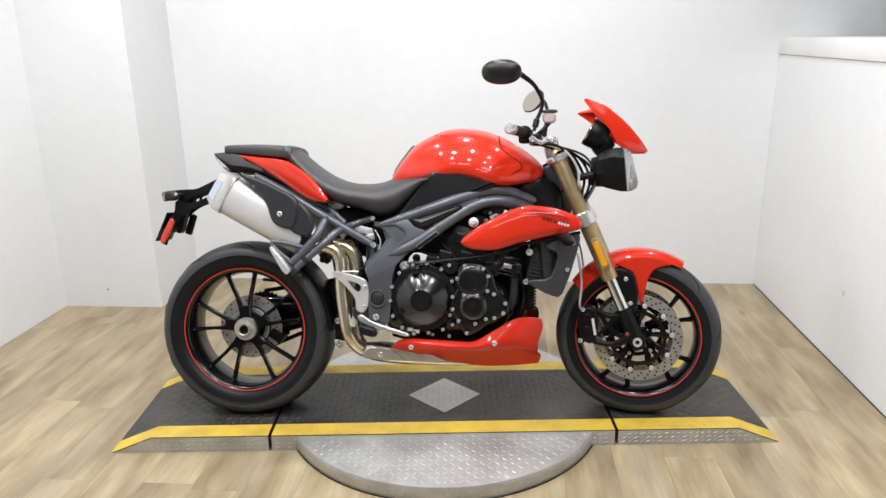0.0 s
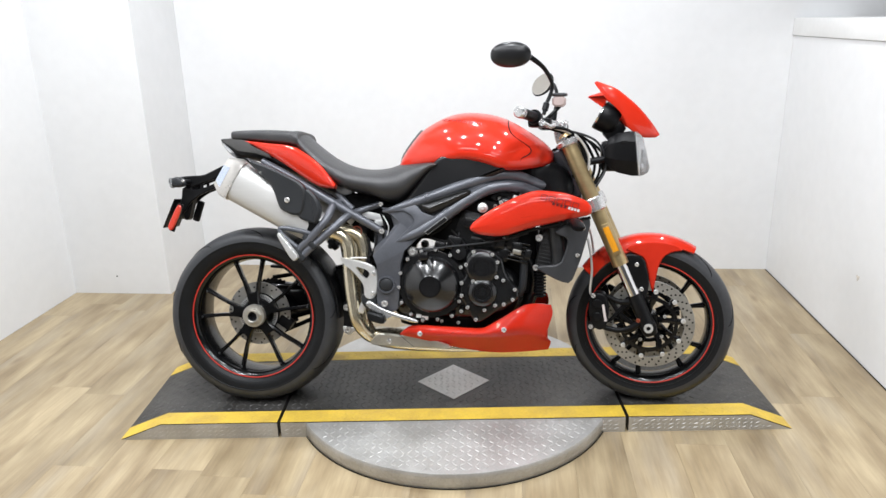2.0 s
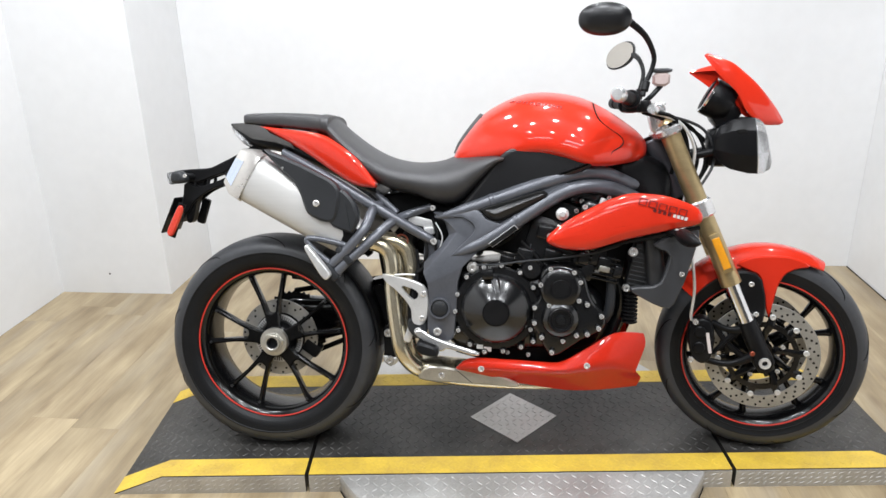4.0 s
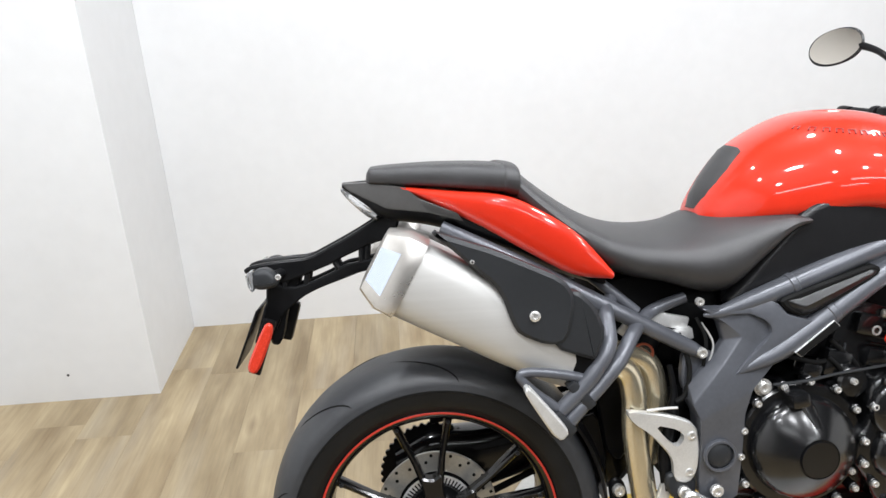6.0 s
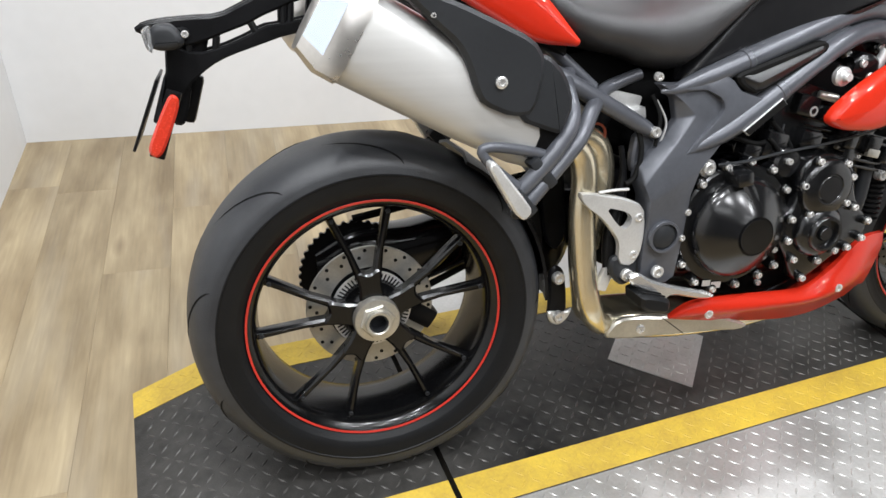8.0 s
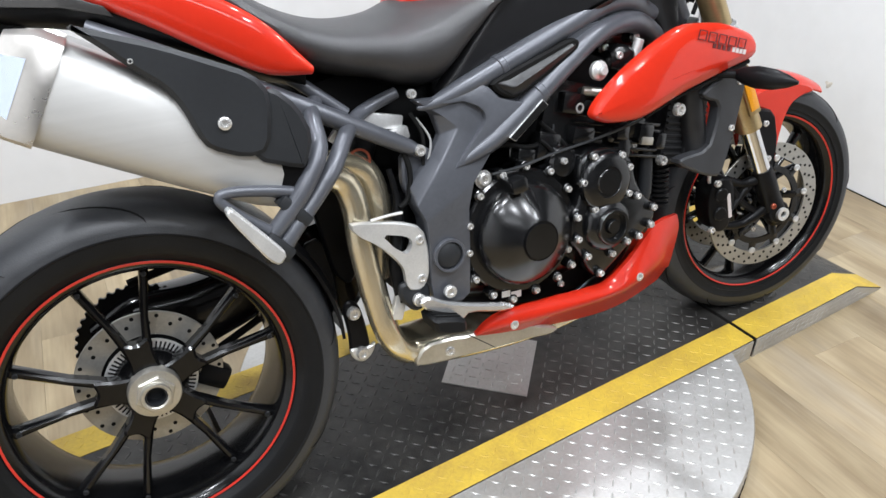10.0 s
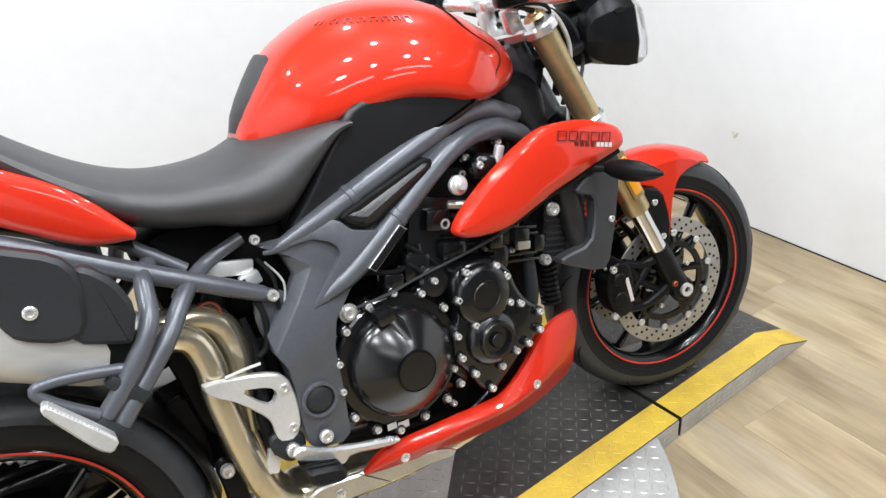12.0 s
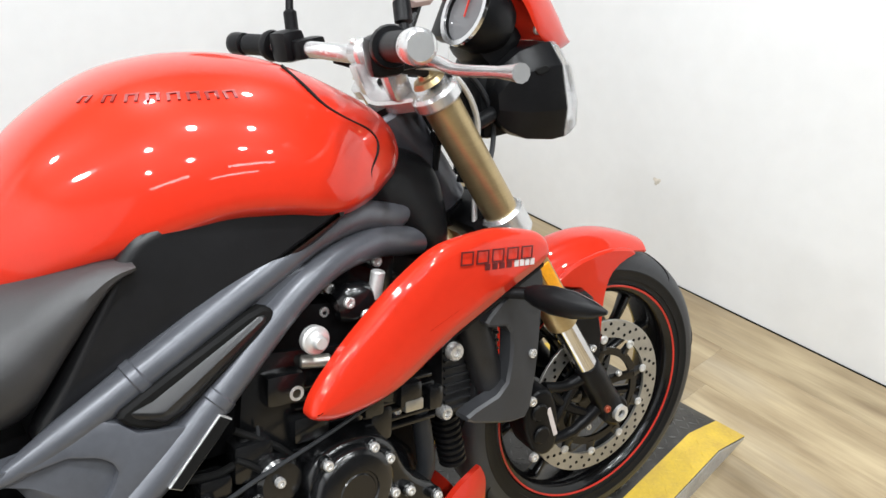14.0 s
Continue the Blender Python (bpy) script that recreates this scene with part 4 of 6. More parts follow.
        if r > 0.012:
            part("bolt_washer", lathe([(0.010, 0), (r * 1.35, 0), (r * 1.35, 0.003), (0.010, 0.003)], (x, s * (y - 0.001), z), 20, (0, s, 0), closed=True), "bolt", fr)
    part("mount_spool", lathe([(0, 0.030), (0.007, 0.030), (0.0085, 0.028), (0.0085, 0.020), (0.0100, 0.0185), (0.0160, 0.0175), (0.0180, 0.0150), (0.0175, 0.006), (0.012, 0), (0, 0)], (0.142, s * 0.184, 0.710), 24, (0, s, 0)), "alloy", fr, "silver engine mount")
    bolt((0.111, s * 0.160, 0.645), fr, 0.0115, 0.018, (0, s, 0))
    bm = holed([(-0.372, 0.533), (-0.340, 0.529), (-0.278, 0.516), (-0.238, 0.497), (-0.231, 0.452), (-0.236, 0.402), (-0.254, 0.380), (-0.281, 0.390), (-0.281, 0.430), (-0.303, 0.460), (-0.330, 0.490), (-0.356, 0.508)],
               [(-0.317, 0.503), (-0.270, 0.489), (-0.259, 0.474), (-0.272, 0.454), (-0.291, 0.468)], s * 0.176, s * 0.1920, (-0.34, 0.52), 0.003)
    part("heel_plate", bm, "alloy", fr, "silver alloy heel plate with a triangular opening")
    for x, z in ((-0.247, 0.476), (-0.251, 0.404)):
        bolt((x, s * 0.1905, z), fr, 0.0085, 0.004, (0, s, 0))
    part("heel_rod", tube([(-0.330, s * 0.188, 0.530), (-0.30, s * 0.189, 0.532), (-0.272, s * 0.188, 0.531)], 0.0028, 8, 3), "alloy", fr)
    part("rider_peg", plate([(-0.262, 0.350), (-0.204, 0.334), (-0.198, 0.322), (-0.202, 0.302), (-0.258, 0.316)], s * 0.185, s * 0.252, 0.006, 1), "rubber", fr, "black rubber rider footpeg")
    for k in range(4):
        part("peg_groove", block((-0.232, s * (0.200 + 0.013 * k), 0.3425), (0.052, 0.003, 0.002), (0, 15.7, 0), 0), "gap", fr)
    part("peg_bracket", plate([(-0.292, 0.406), (-0.237, 0.396), (-0.236, 0.355), (-0.268, 0.338), (-0.296, 0.372)], s * 0.172, s * 0.189, 0.005), "shield", fr, "dark footpeg bracket")
    bolt((-0.262, s * 0.189, 0.366), fr, 0.012, 0.010, (0, s, 0))
    part("pedal_joint", block((-0.292, s * 0.165, 0.352), (0.022, 0.016, 0.050), (0, 20, 0), 0.005), "alloy", fr)
    part("brake_pedal", plate([(-0.272, 0.372), (-0.252, 0.379), (-0.222, 0.358), (-0.170, 0.339), (-0.100, 0.319), (-0.083, 0.311), (-0.086, 0.304), (-0.110, 0.306), (-0.176, 0.325), (-0.190, 0.314), (-0.206, 0.316), (-0.208, 0.330), (-0.238, 0.341), (-0.264, 0.356)], s * 0.204, s * 0.219, 0.004, 1), "silver", fr, "silver cast foot pedal")
    for k in range(4):
        part("pedal_tooth", block((-0.104 + 0.006 * k, s * 0.212, 0.3185 - 0.0028 * k), (0.0022, 0.014, 0.004), (0, 20, 0), 0), "silver", fr)
part("head_tube", rod(HEAD + RAKE * 0.03, HEAD + RAKE * 0.22, 0.042, 24, 0.006), "frame", fr, "graphite steering head")
part("head_gusset", block((0.372, 0, 0.80), (0.11, 0.13, 0.14), (0, -20, 0), 0.03), "black", fr, "black airbox behind the steering head")
part("head_cover", body([(0.285, 0.862, 0.790, 0.104), (0.315, 0.882, 0.775, 0.116), (0.360, 0.884, 0.735, 0.108), (0.400, 0.872, 0.690, 0.096), (0.440, 0.850, 0.680, 0.080), (0.462, 0.820, 0.70, 0.055)], power=3.2), "black", fr, "smooth black plastic cover behind the steering head")
assembly("bike_frame", "graphite tubular bike frame with cast plates", "head_tube")

# fuel tank
tank = carrier_of("fuel_tank", bike)


TANK_LINE = []


def tank_body():
    """The tank's skin: rounded top, widest low down, with a scooped lower edge."""
    st = [(-0.172, 0.872, 0.858, 0.050), (-0.156, 0.905, 0.856, 0.078), (-0.126, 0.948, 0.862, 0.106), (-0.084, 0.994, 0.870, 0.136), (-0.03, 1.027, 0.876, 0.162), (0.03, 1.050, 0.886, 0.186),
          (0.09, 1.056, 0.890, 0.200), (0.15, 1.051, 0.878, 0.208), (0.21, 1.036, 0.858, 0.206), (0.265, 1.010, 0.856, 0.182), (0.310, 0.982, 0.862, 0.152), (0.345, 0.958, 0.868, 0.124), (0.370, 0.938, 0.876, 0.095), (0.386, 0.920, 0.884, 0.064), (0.394, 0.906, 0.890, 0.030), (0.396, 0.900, 0.894, 0.010)]
    bm = bmesh.new()
    a = spline([(s[0], s[1], s[2]) for s in st], 6)
    b = spline([(s[3], 0, 0) for s in st], 6)
    for p, w in zip(a, b):
        TANK_LINE.append((p.x, p.y, p.z, w.x))
    rings = []
    for p, w in zip(a, b):
        top, low, hw = p.y, p.z, w.x
        sec = []
        for k in range(41):
            t = math.pi * k / 40
            c, s = math.cos(t), math.sin(t)
            sec.append((p.x, hw * math.copysign(abs(c) ** 0.90, c), low + (top - low) * abs(s) ** 0.92))
        sec += [(p.x, -hw * 0.93, low - 0.014), (p.x, hw * 0.93, low - 0.014)]
        rings.append(sec)
    return bridge(bm, rings)


shell = part("tank_shell", tank_body(), "red", tank)
shell.data.set_sharp_from_angle(angle=radians(75))


def tank_side(x, z, s):
    """A place on the tank's flank and the way it faces."""
    xs, tops, lows, wides = zip(*TANK_LINE)
    top, low, hw = (float(np.interp(x, xs, v)) for v in (tops, lows, wides))

    def wide(h):
        sn = min(0.999, max(0.0, (h - low) / (top - low))) ** (1 / 0.92)
        return hw * (1 - sn * sn) ** 0.45

    slope = (wide(z + 0.002) - wide(z - 0.002)) / 0.004
    return Vector((x, s * (wide(z) + 0.0010), z)), Vector((0, s, -slope)).normalized()


part("tank_pad", bridge(bmesh.new(), [[(x - 0.004 + 0.012 * (y * y) + 0.002, y * w, z + 0.004 - 0.006 * y * y) for y in np.linspace(-1, 1, 9)] + [(x + 0.02, y * w, z - 0.010) for y in (1, -1)]
                                      for x, z, w in ((-0.174, 0.874, 0.032), (-0.164, 0.900, 0.044), (-0.146, 0.928, 0.050), (-0.124, 0.957, 0.052), (-0.100, 0.986, 0.050), (-0.094, 0.992, 0.034))]), "seat", tank, "black rubber tank pad")
part("tank_nose_seam", tube([(0.229, -0.088, 1.0175), (0.231, -0.1365, 0.9905), (0.242, -0.1525, 0.967), (0.268, -0.1515, 0.945), (0.300, -0.1425, 0.924), (0.309, -0.1435, 0.908), (0.300, -0.1555, 0.895), (0.276, -0.1725, 0.881), (0.270, -0.1765, 0.868)], 0.0020, 6, 4), "gap", tank, "dark seam of the nose cover")
for s in (-1, 1):
    part("side_panel", plate([(-0.036, 0.866), (-0.010, 0.890), (0.030, 0.900), (0.100, 0.901), (0.165, 0.884), (0.215, 0.858), (0.225, 0.842), (0.17, 0.815), (0.08, 0.785), (-0.05, 0.738), (-0.14, 0.700), (-0.165, 0.708), (-0.115, 0.765)], s * 0.130, s * 0.191, 0.014, 2, (0.10, s * 0.10), rise=(0.90, s * 0.10)), "knee", tank, "dark grey plastic knee panel")
    for k in range(8):
        x = 0.000 + 0.0185 * k
        z = 1.024 - 0.0030 * k
        c, n = tank_side(x, z, s)
        turn = (tank_side(x + 0.006, z, s)[0].y - tank_side(x - 0.006, z, s)[0].y) / 0.012
        mk = bmesh.new()
        for dx, dz, w, h in ((0, 0.0052, 0.0145, 0.0022), (-0.0052, -0.0008, 0.0034, 0.0100), (0.0052, -0.0008, 0.0034, 0.0100)):
            block((dx, 0, dz), (w, 0.0020, h), (0, 0, 0), 0, mk)
        mk.transform(Matrix.Translation(c) @ Matrix.Rotation(math.atan(turn), 4, "Z") @ Matrix.Rotation(s * math.atan2(n.z, abs(n.y)), 4, "X") @ Matrix.Rotation(radians(9), 4, "Y"))
        part("tank_mark", mk, "print_tank", tank, "dark marking bar on the tank")
assembly("fuel_tank", "gloss red fuel tank with black pad", "tank_shell")

# seat and tail
seat = carrier_of("seat", bike)
part("pillion_pad", body([(-0.815, 0.978, 0.968, 0.042), (-0.811, 0.989, 0.964, 0.056), (-0.795, 0.996, 0.961, 0.068), (-0.69, 0.998, 0.951, 0.088), (-0.60, 0.994, 0.940, 0.110), (-0.560, 0.990, 0.935, 0.120)], power=4.4), "seat", seat, "black vinyl pillion pad")
part("seat_strap", body([(-0.562, 0.991, 0.932, 0.121), (-0.556, 0.993, 0.930, 0.124), (-0.540, 0.991, 0.924, 0.126), (-0.534, 0.987, 0.922, 0.125)], power=3.4), "seat", seat, "raised black band across the seat")
part("rider_seat", body([(-0.538, 0.985, 0.918, 0.124), (-0.50, 0.950, 0.876, 0.138), (-0.44, 0.904, 0.822, 0.158), (-0.385, 0.873, 0.784, 0.172), (-0.33, 0.855, 0.762, 0.178), (-0.27, 0.849, 0.748, 0.180), (-0.21, 0.855, 0.726, 0.180),
                         (-0.155, 0.874, 0.722, 0.180), (-0.10, 0.884, 0.775, 0.182), (-0.05, 0.880, 0.832, 0.184), (-0.022, 0.870, 0.852, 0.188)], n=40, power=3.0, taper=0.55), "seat", seat, "black vinyl rider seat")
assembly("seat", "black vinyl rider and pillion seat", "rider_seat")
tail = carrier_of("tail_unit", bike)
part("tail_core", body([(-0.862, 0.968, 0.958, 0.030), (-0.82, 0.964, 0.920, 0.050), (-0.78, 0.954, 0.894, 0.064), (-0.68, 0.945, 0.872, 0.082), (-0.56, 0.915, 0.822, 0.110), (-0.46, 0.85, 0.775, 0.135), (-0.39, 0.79, 0.752, 0.15)], power=3.4), "black", tail, "black undertail moulding")
for s in (-1, 1):
    part("tail_panel", pillow([(-0.752, 0.958), (-0.660, 0.946), (-0.565, 0.934), (-0.504, 0.906), (-0.440, 0.860), (-0.384, 0.792)], [(-0.748, 0.953), (-0.676, 0.914), (-0.600, 0.874), (-0.520, 0.824), (-0.450, 0.786), (-0.388, 0.778)], lambda x: 0.168 + (x + 0.40) * 0.30, 0.016, 0.03, s), "red", tail, "gloss red tail side panel")
for s in (-1, 1):
    cover = [(x, s * y, z) for x, y, z in ((-0.862, 0.030, 0.967), (-0.812, 0.052, 0.968), (-0.743, 0.080, 0.957), (-0.719, 0.092, 0.936), (-0.650, 0.112, 0.906), (-0.640, 0.112, 0.890), (-0.702, 0.100, 0.909), (-0.779, 0.072, 0.918), (-0.849, 0.038, 0.953))]
    part("tail_cover", facets(cover, ((0, 1, 7, 8), (1, 2, 3, 7), (3, 6, 7), (3, 4, 5, 6)), s * 0.020, 0.002), "satin", tail, "satin dark grey tail cover")
part("tail_lamp", body([(-0.866, 0.958, 0.950, 0.015), (-0.850, 0.954, 0.930, 0.036), (-0.82, 0.932, 0.902, 0.052), (-0.800, 0.912, 0.893, 0.052)], power=3), "glass", tail, "clear tail lamp lens")
part("lamp_bowl", body([(-0.848, 0.948, 0.938, 0.022), (-0.82, 0.932, 0.910, 0.040), (-0.79, 0.920, 0.898, 0.045)], power=3), "chrome", tail, "bright lamp bowl")
for s in (-1, 1):
    part("carrier_top", plate([(-0.748, 0.912), (-0.798, 0.899), (-0.848, 0.871), (-0.898, 0.847), (-0.937, 0.829), (-0.984, 0.828), (-1.039, 0.823), (-1.062, 0.816), (-1.060, 0.806), (-1.030, 0.798), (-0.990, 0.783), (-0.965, 0.789), (-0.921, 0.805), (-0.891, 0.815), (-0.871, 0.826), (-0.839, 0.838), (-0.809, 0.850), (-0.770, 0.858)], s * 0.018, s * 0.034, 0.004, 1), "black", tail, "black plate carrier arm")
    part("carrier_low", plate([(-0.770, 0.829), (-0.814, 0.820), (-0.843, 0.815), (-0.868, 0.812), (-0.896, 0.797), (-0.937, 0.781), (-0.976, 0.772), (-1.021, 0.790), (-1.026, 0.738), (-1.041, 0.690), (-1.014, 0.686), (-0.996, 0.721), (-0.955, 0.753), (-0.925, 0.767), (-0.875, 0.783), (-0.835, 0.796), (-0.770, 0.806)], s * 0.020, s * 0.033, 0.003, 1), "black", tail, "black plate carrier arm")
    for a, b in (((-0.785, 0.860), (-0.790, 0.812)), ((-0.822, 0.848), (-0.826, 0.808)), ((-0.834, 0.842), (-0.836, 0.808)), ((-0.888, 0.818), (-0.878, 0.798)), ((-0.942, 0.798), (-0.946, 0.774)), ((-0.985, 0.786), (-0.988, 0.766))):
        part("carrier_rib", tube([(a[0], s * 0.026, a[1]), (b[0], s * 0.026, b[1])], 0.0058, 8, 1), "black", tail)
    part("rear_indicator", plate([(-1.036, 0.820), (-1.040, 0.789), (-1.022, 0.782), (-0.992, 0.787), (-0.988, 0.800), (-1.006, 0.824)], s * 0.052, s * 0.092, 0.010, 2), "shield", tail, "grey rear indicator body")
    part("indicator_lens", plate([(-1.048, 0.812), (-1.043, 0.786), (-1.034, 0.780), (-1.034, 0.819), (-1.042, 0.819)], s * 0.054, s * 0.096, 0.006, 1), "glass", tail, "clear indicator lens")
    part("indicator_stalk", tube([(-1.00, s * 0.060, 0.804), (-0.99, s * 0.03, 0.804), (-0.985, 0.0, 0.804)], 0.010, 10, 3), "black", tail)
part("carrier_web", plate([(-0.945, 0.800), (-1.018, 0.812), (-1.016, 0.775), (-1.012, 0.73), (-1.030, 0.66), (-1.005, 0.655), (-0.985, 0.74)], -0.020, 0.020, 0.005), "black", tail, "black plate carrier")
bolt((-0.986, -0.097, 0.808), tail, 0.0055, 0.004)
part("plate_holder", block((-1.062, 0.0, 0.684), (0.005, 0.13, 0.120), (0, 24, 0), 0.002), "black", tail, "empty black number plate holder")
part("plate_bracket", block((-1.032, 0.0, 0.700), (0.022, 0.060, 0.080), (0, 20, 0), 0.005), "shield", tail)
part("reflector_mount", block((-1.034, -0.064, 0.669), (0.024, 0.007, 0.112), (0, 21, 0), 0.003), "black", tail, "")
part("side_reflector", plate([(-1.026, 0.712), (-1.017, 0.718), (-1.008, 0.711), (-1.011, 0.692), (-1.041, 0.627), (-1.053, 0.618), (-1.064, 0.627), (-1.061, 0.643)], -0.066, -0.078, 0.004, 2), "red_lens", tail, "red oblong side reflector")
part("plate_lamp_arm", block((-0.995, 0.05, 0.690), (0.028, 0.02, 0.085), (0, 18, 0), 0.010), "black", tail, "")
assembly("tail_unit", "red and black tail unit with clear lamp", "tail_core")

# silencers with heat shields, pipes
exh = carrier_of("exhaust_system", bike)
AX0, AX1 = Vector((-0.465, 0, 0.632)), Vector((-0.812, 0, 0.835))
for s in (-1, 1):
    d = (AX1 - AX0).normalized()
    nrm = Vector((d.z, 0, -d.x))

    def silencer(ts, n=28, power=3.0):
        rings = []
        for t, hi, lo, hw in ts:
            c = AX0 + (AX1 - AX0) * t
            y = 0.184 - 0.036 * t
            ring = []
            for k in range(n):
                a = 2 * math.pi * k / n
                co, si = math.cos(a), math.sin(a)
                v = math.copysign(abs(si) ** (2 / power), si)
                w = math.copysign(abs(co) ** (2 / power), co)
                ring.append(c + nrm * ((hi + lo) / 2 + (hi - lo) / 2 * v) + Vector((0, s * y + hw * w, 0)))
            rings.append(ring)
        return bridge(bmesh.new(), rings)

    part("silencer", silencer([(-0.06, 0.060, -0.038, 0.046), (0.06, 0.076, -0.050, 0.052), (0.3, 0.084, -0.058, 0.056), (0.6, 0.084, -0.064, 0.057), (0.82, 0.082, -0.068, 0.056)]), "steel", exh, "brushed steel silencer can")
    cap = []
    for t, hi, lo, hw in ((0.818, 0.0835, -0.0695, 0.0580), (0.905, 0.0825, -0.0690, 0.0575), (0.992, 0.0660, -0.0520, 0.0340), (0.996, 0.0540, -0.0400, 0.0240)):
        c = AX0 + (AX1 - AX0) * t
        cap.append([c + nrm * ((hi + lo) / 2 + (hi - lo) / 2 * v) + Vector((0, s * (0.184 - 0.036 * t) + s * hw * w, 0)) for v, w in ((1, 0.5), (0.88, 0.86), (0.50, 1), (-0.62, 1), (-0.90, 0.86), (-1, 0.5), (-1, -0.5), (-0.6, -1), (0.6, -1), (1, -0.5))])
    part("silencer_end", bridge(bmesh.new(), cap), "polished", exh, "polished faceted silencer end cap")
    quad = [cap[1][2], cap[1][3], cap[2][3], cap[2][2]]
    mid = sum(quad, Vector()) / 4
    out = Vector((0, s, 0))
    # thin plate that carries the painted bluish reflection
    part("silencer_facet", bridge(bmesh.new(), [[mid + (q - mid) * 0.96 + out * o for q in quad] for o in (-0.001, 0.0012)]), "blue_reflection", exh, "polished facet with a bluish reflection painted in")
    bolt((-0.758, s * 0.206, 0.796), exh, 0.0045, 0.003, (0, s, 0))
    part("heat_shield", plate([(-0.712, 0.892), (-0.672, 0.856), (-0.640, 0.824), (-0.606, 0.795), (-0.590, 0.766), (-0.578, 0.726), (-0.566, 0.704), (-0.519, 0.684), (-0.484, 0.690), (-0.470, 0.768), (-0.490, 0.800), (-0.60, 0.852)], s * 0.205, s * 0.245, 0.007, 1, (-0.54, s * 0.16)), "shield", exh, "dark grey heat shield")
    part("shield_front", plate([(-0.510, 0.678), (-0.445, 0.654), (-0.436, 0.656), (-0.419, 0.700), (-0.434, 0.745), (-0.462, 0.775), (-0.478, 0.774), (-0.498, 0.716)], s * 0.200, s * 0.2395, 0.007, 1, (-0.54, s * 0.12)), "shield", exh, "dark grey front piece of the heat shield")
    bolt((-0.54, s * 0.2445, 0.738), exh, 0.0095, 0.005, (0, s, 0))
    bolt((-0.640, s * 0.222, 0.835), exh, 0.004, 0.010, (0, s, 0))
    part("silencer_strap", plate([(-0.521, 0.690), (-0.524, 0.630), (-0.500, 0.614), (-0.455, 0.606), (-0.430, 0.640), (-0.426, 0.670)], s * 0.16, s * 0.2320, 0.006, 1, (-0.48, s * 0.12)), "cavity", exh, "black front end of the silencer")
for y, off in ((-0.155, 0.0), (-0.100, 0.032)):
    part("rear_pipe", tube([(-0.46 + off, y - 0.03, 0.625), (-0.405 + off, y - 0.01, 0.622), (-0.360 + off, y, 0.600), (-0.343 + off, y, 0.555), (-0.342 + off * 0.8, y, 0.480), (-0.330 + off * 0.6, y, 0.370), (-0.312 + off * 0.4, y, 0.290), (-0.272, y + 0.028, 0.236), (-0.21, y + 0.036, 0.224)], 0.0235, 18, 5), "header", exh, "heat-tinted steel exhaust pipe")
part("rear_pipe_bend", tube([(-0.405, -0.135, 0.620), (-0.350, -0.125, 0.622), (-0.308, -0.120, 0.598), (-0.292, -0.118, 0.550), (-0.292, -0.115, 0.490), (-0.305, -0.110, 0.40)], 0.0255, 18, 5), "header", exh, "heat-tinted steel exhaust bend")
part("collector_box", body([(-0.270, 0.258, 0.214, 0.045, -0.090), (-0.235, 0.262, 0.194, 0.055, -0.092), (-0.12, 0.250, 0.184, 0.068, -0.095), (0.02, 0.225, 0.184, 0.068, -0.095), (0.16, 0.208, 0.184, 0.030, -0.105)], power=3), "header", exh, "low heat-tinted steel collector")
part("collector_cover", plate([(-0.274, 0.212), (-0.246, 0.250), (-0.190, 0.252), (-0.150, 0.246), (-0.100, 0.258), (-0.04, 0.242), (0.035, 0.216), (0.020, 0.204), (-0.03, 0.207), (-0.14, 0.206), (-0.235, 0.205)], -0.135, -0.150, 0.004, 1, (-0.271, -0.13)), "collector", exh, "thin steel cover over the collector")
part("cover_fold", tube([(-0.158, -0.1665, 0.250), (-0.135, -0.1685, 0.232), (-0.105, -0.1715, 0.208)], 0.0009, 6, 4), "shield", exh)
bolt((-0.198, -0.1590, 0.226), exh, 0.0095, 0.005)
for k, y in enumerate((-0.12, 0.0, 0.12)):
    part("header_pipe", tube([(0.235, y * 0.8, 0.545), (0.30, y * 0.8, 0.525), (0.325, y * 0.8, 0.46), (0.315, y * 0.7, 0.38), (0.26, y * 0.7, 0.28), (0.12, y * 0.5 - 0.04, 0.225)], 0.0195, 14, 5), "engine", exh, "dark header pipe")
assembly("exhaust_system", "brushed steel twin silencers and heat-tinted pipes", "collector_box")
part("suspension_link", plate([(-0.382, 0.352), (-0.366, 0.366), (-0.348, 0.352), (-0.340, 0.30), (-0.338, 0.255), (-0.356, 0.236), (-0.380, 0.246), (-0.376, 0.30)], -0.100, -0.112, 0.004), "black", bike, "black suspension link plate")
part("link_tab", plate([(-0.382, 0.272), (-0.376, 0.246), (-0.356, 0.234), (-0.336, 0.248), (-0.326, 0.272), (-0.345, 0.262)], -0.106, -0.116, 0.003), "alloy", bike, "silver link tab")
for x, z in ((-0.363, 0.340), (-0.358, 0.256)):
    bolt((x, -0.112, z), bike, 0.0125, 0.012)

# belly pan
belly = carrier_of("belly_pan", bike)
rim = [(-0.152, 0.187, 0.260), (-0.108, 0.197, 0.290), (0.0, 0.198, 0.289), (0.100, 0.200, 0.285), (0.150, 0.202, 0.289), (0.205, 0.200, 0.320), (0.297, 0.176, 0.368), (0.384, 0.146, 0.364)]
ridge = [(-0.152, 0.188, 0.257), (-0.104, 0.204, 0.266), (0.006, 0.211, 0.264), (0.110, 0.2165, 0.264), (0.168, 0.219, 0.268), (0.222, 0.2145, 0.278), (0.296, 0.190, 0.285), (0.366, 0.144, 0.252)]
keel = [(-0.152, 0.185, 0.254), (-0.100, 0.187, 0.245), (0.012, 0.168, 0.217), (0.114, 0.150, 0.196), (0.175, 0.142, 0.188), (0.238, 0.134, 0.187), (0.304, 0.116, 0.188), (0.378, 0.092, 0.191)]
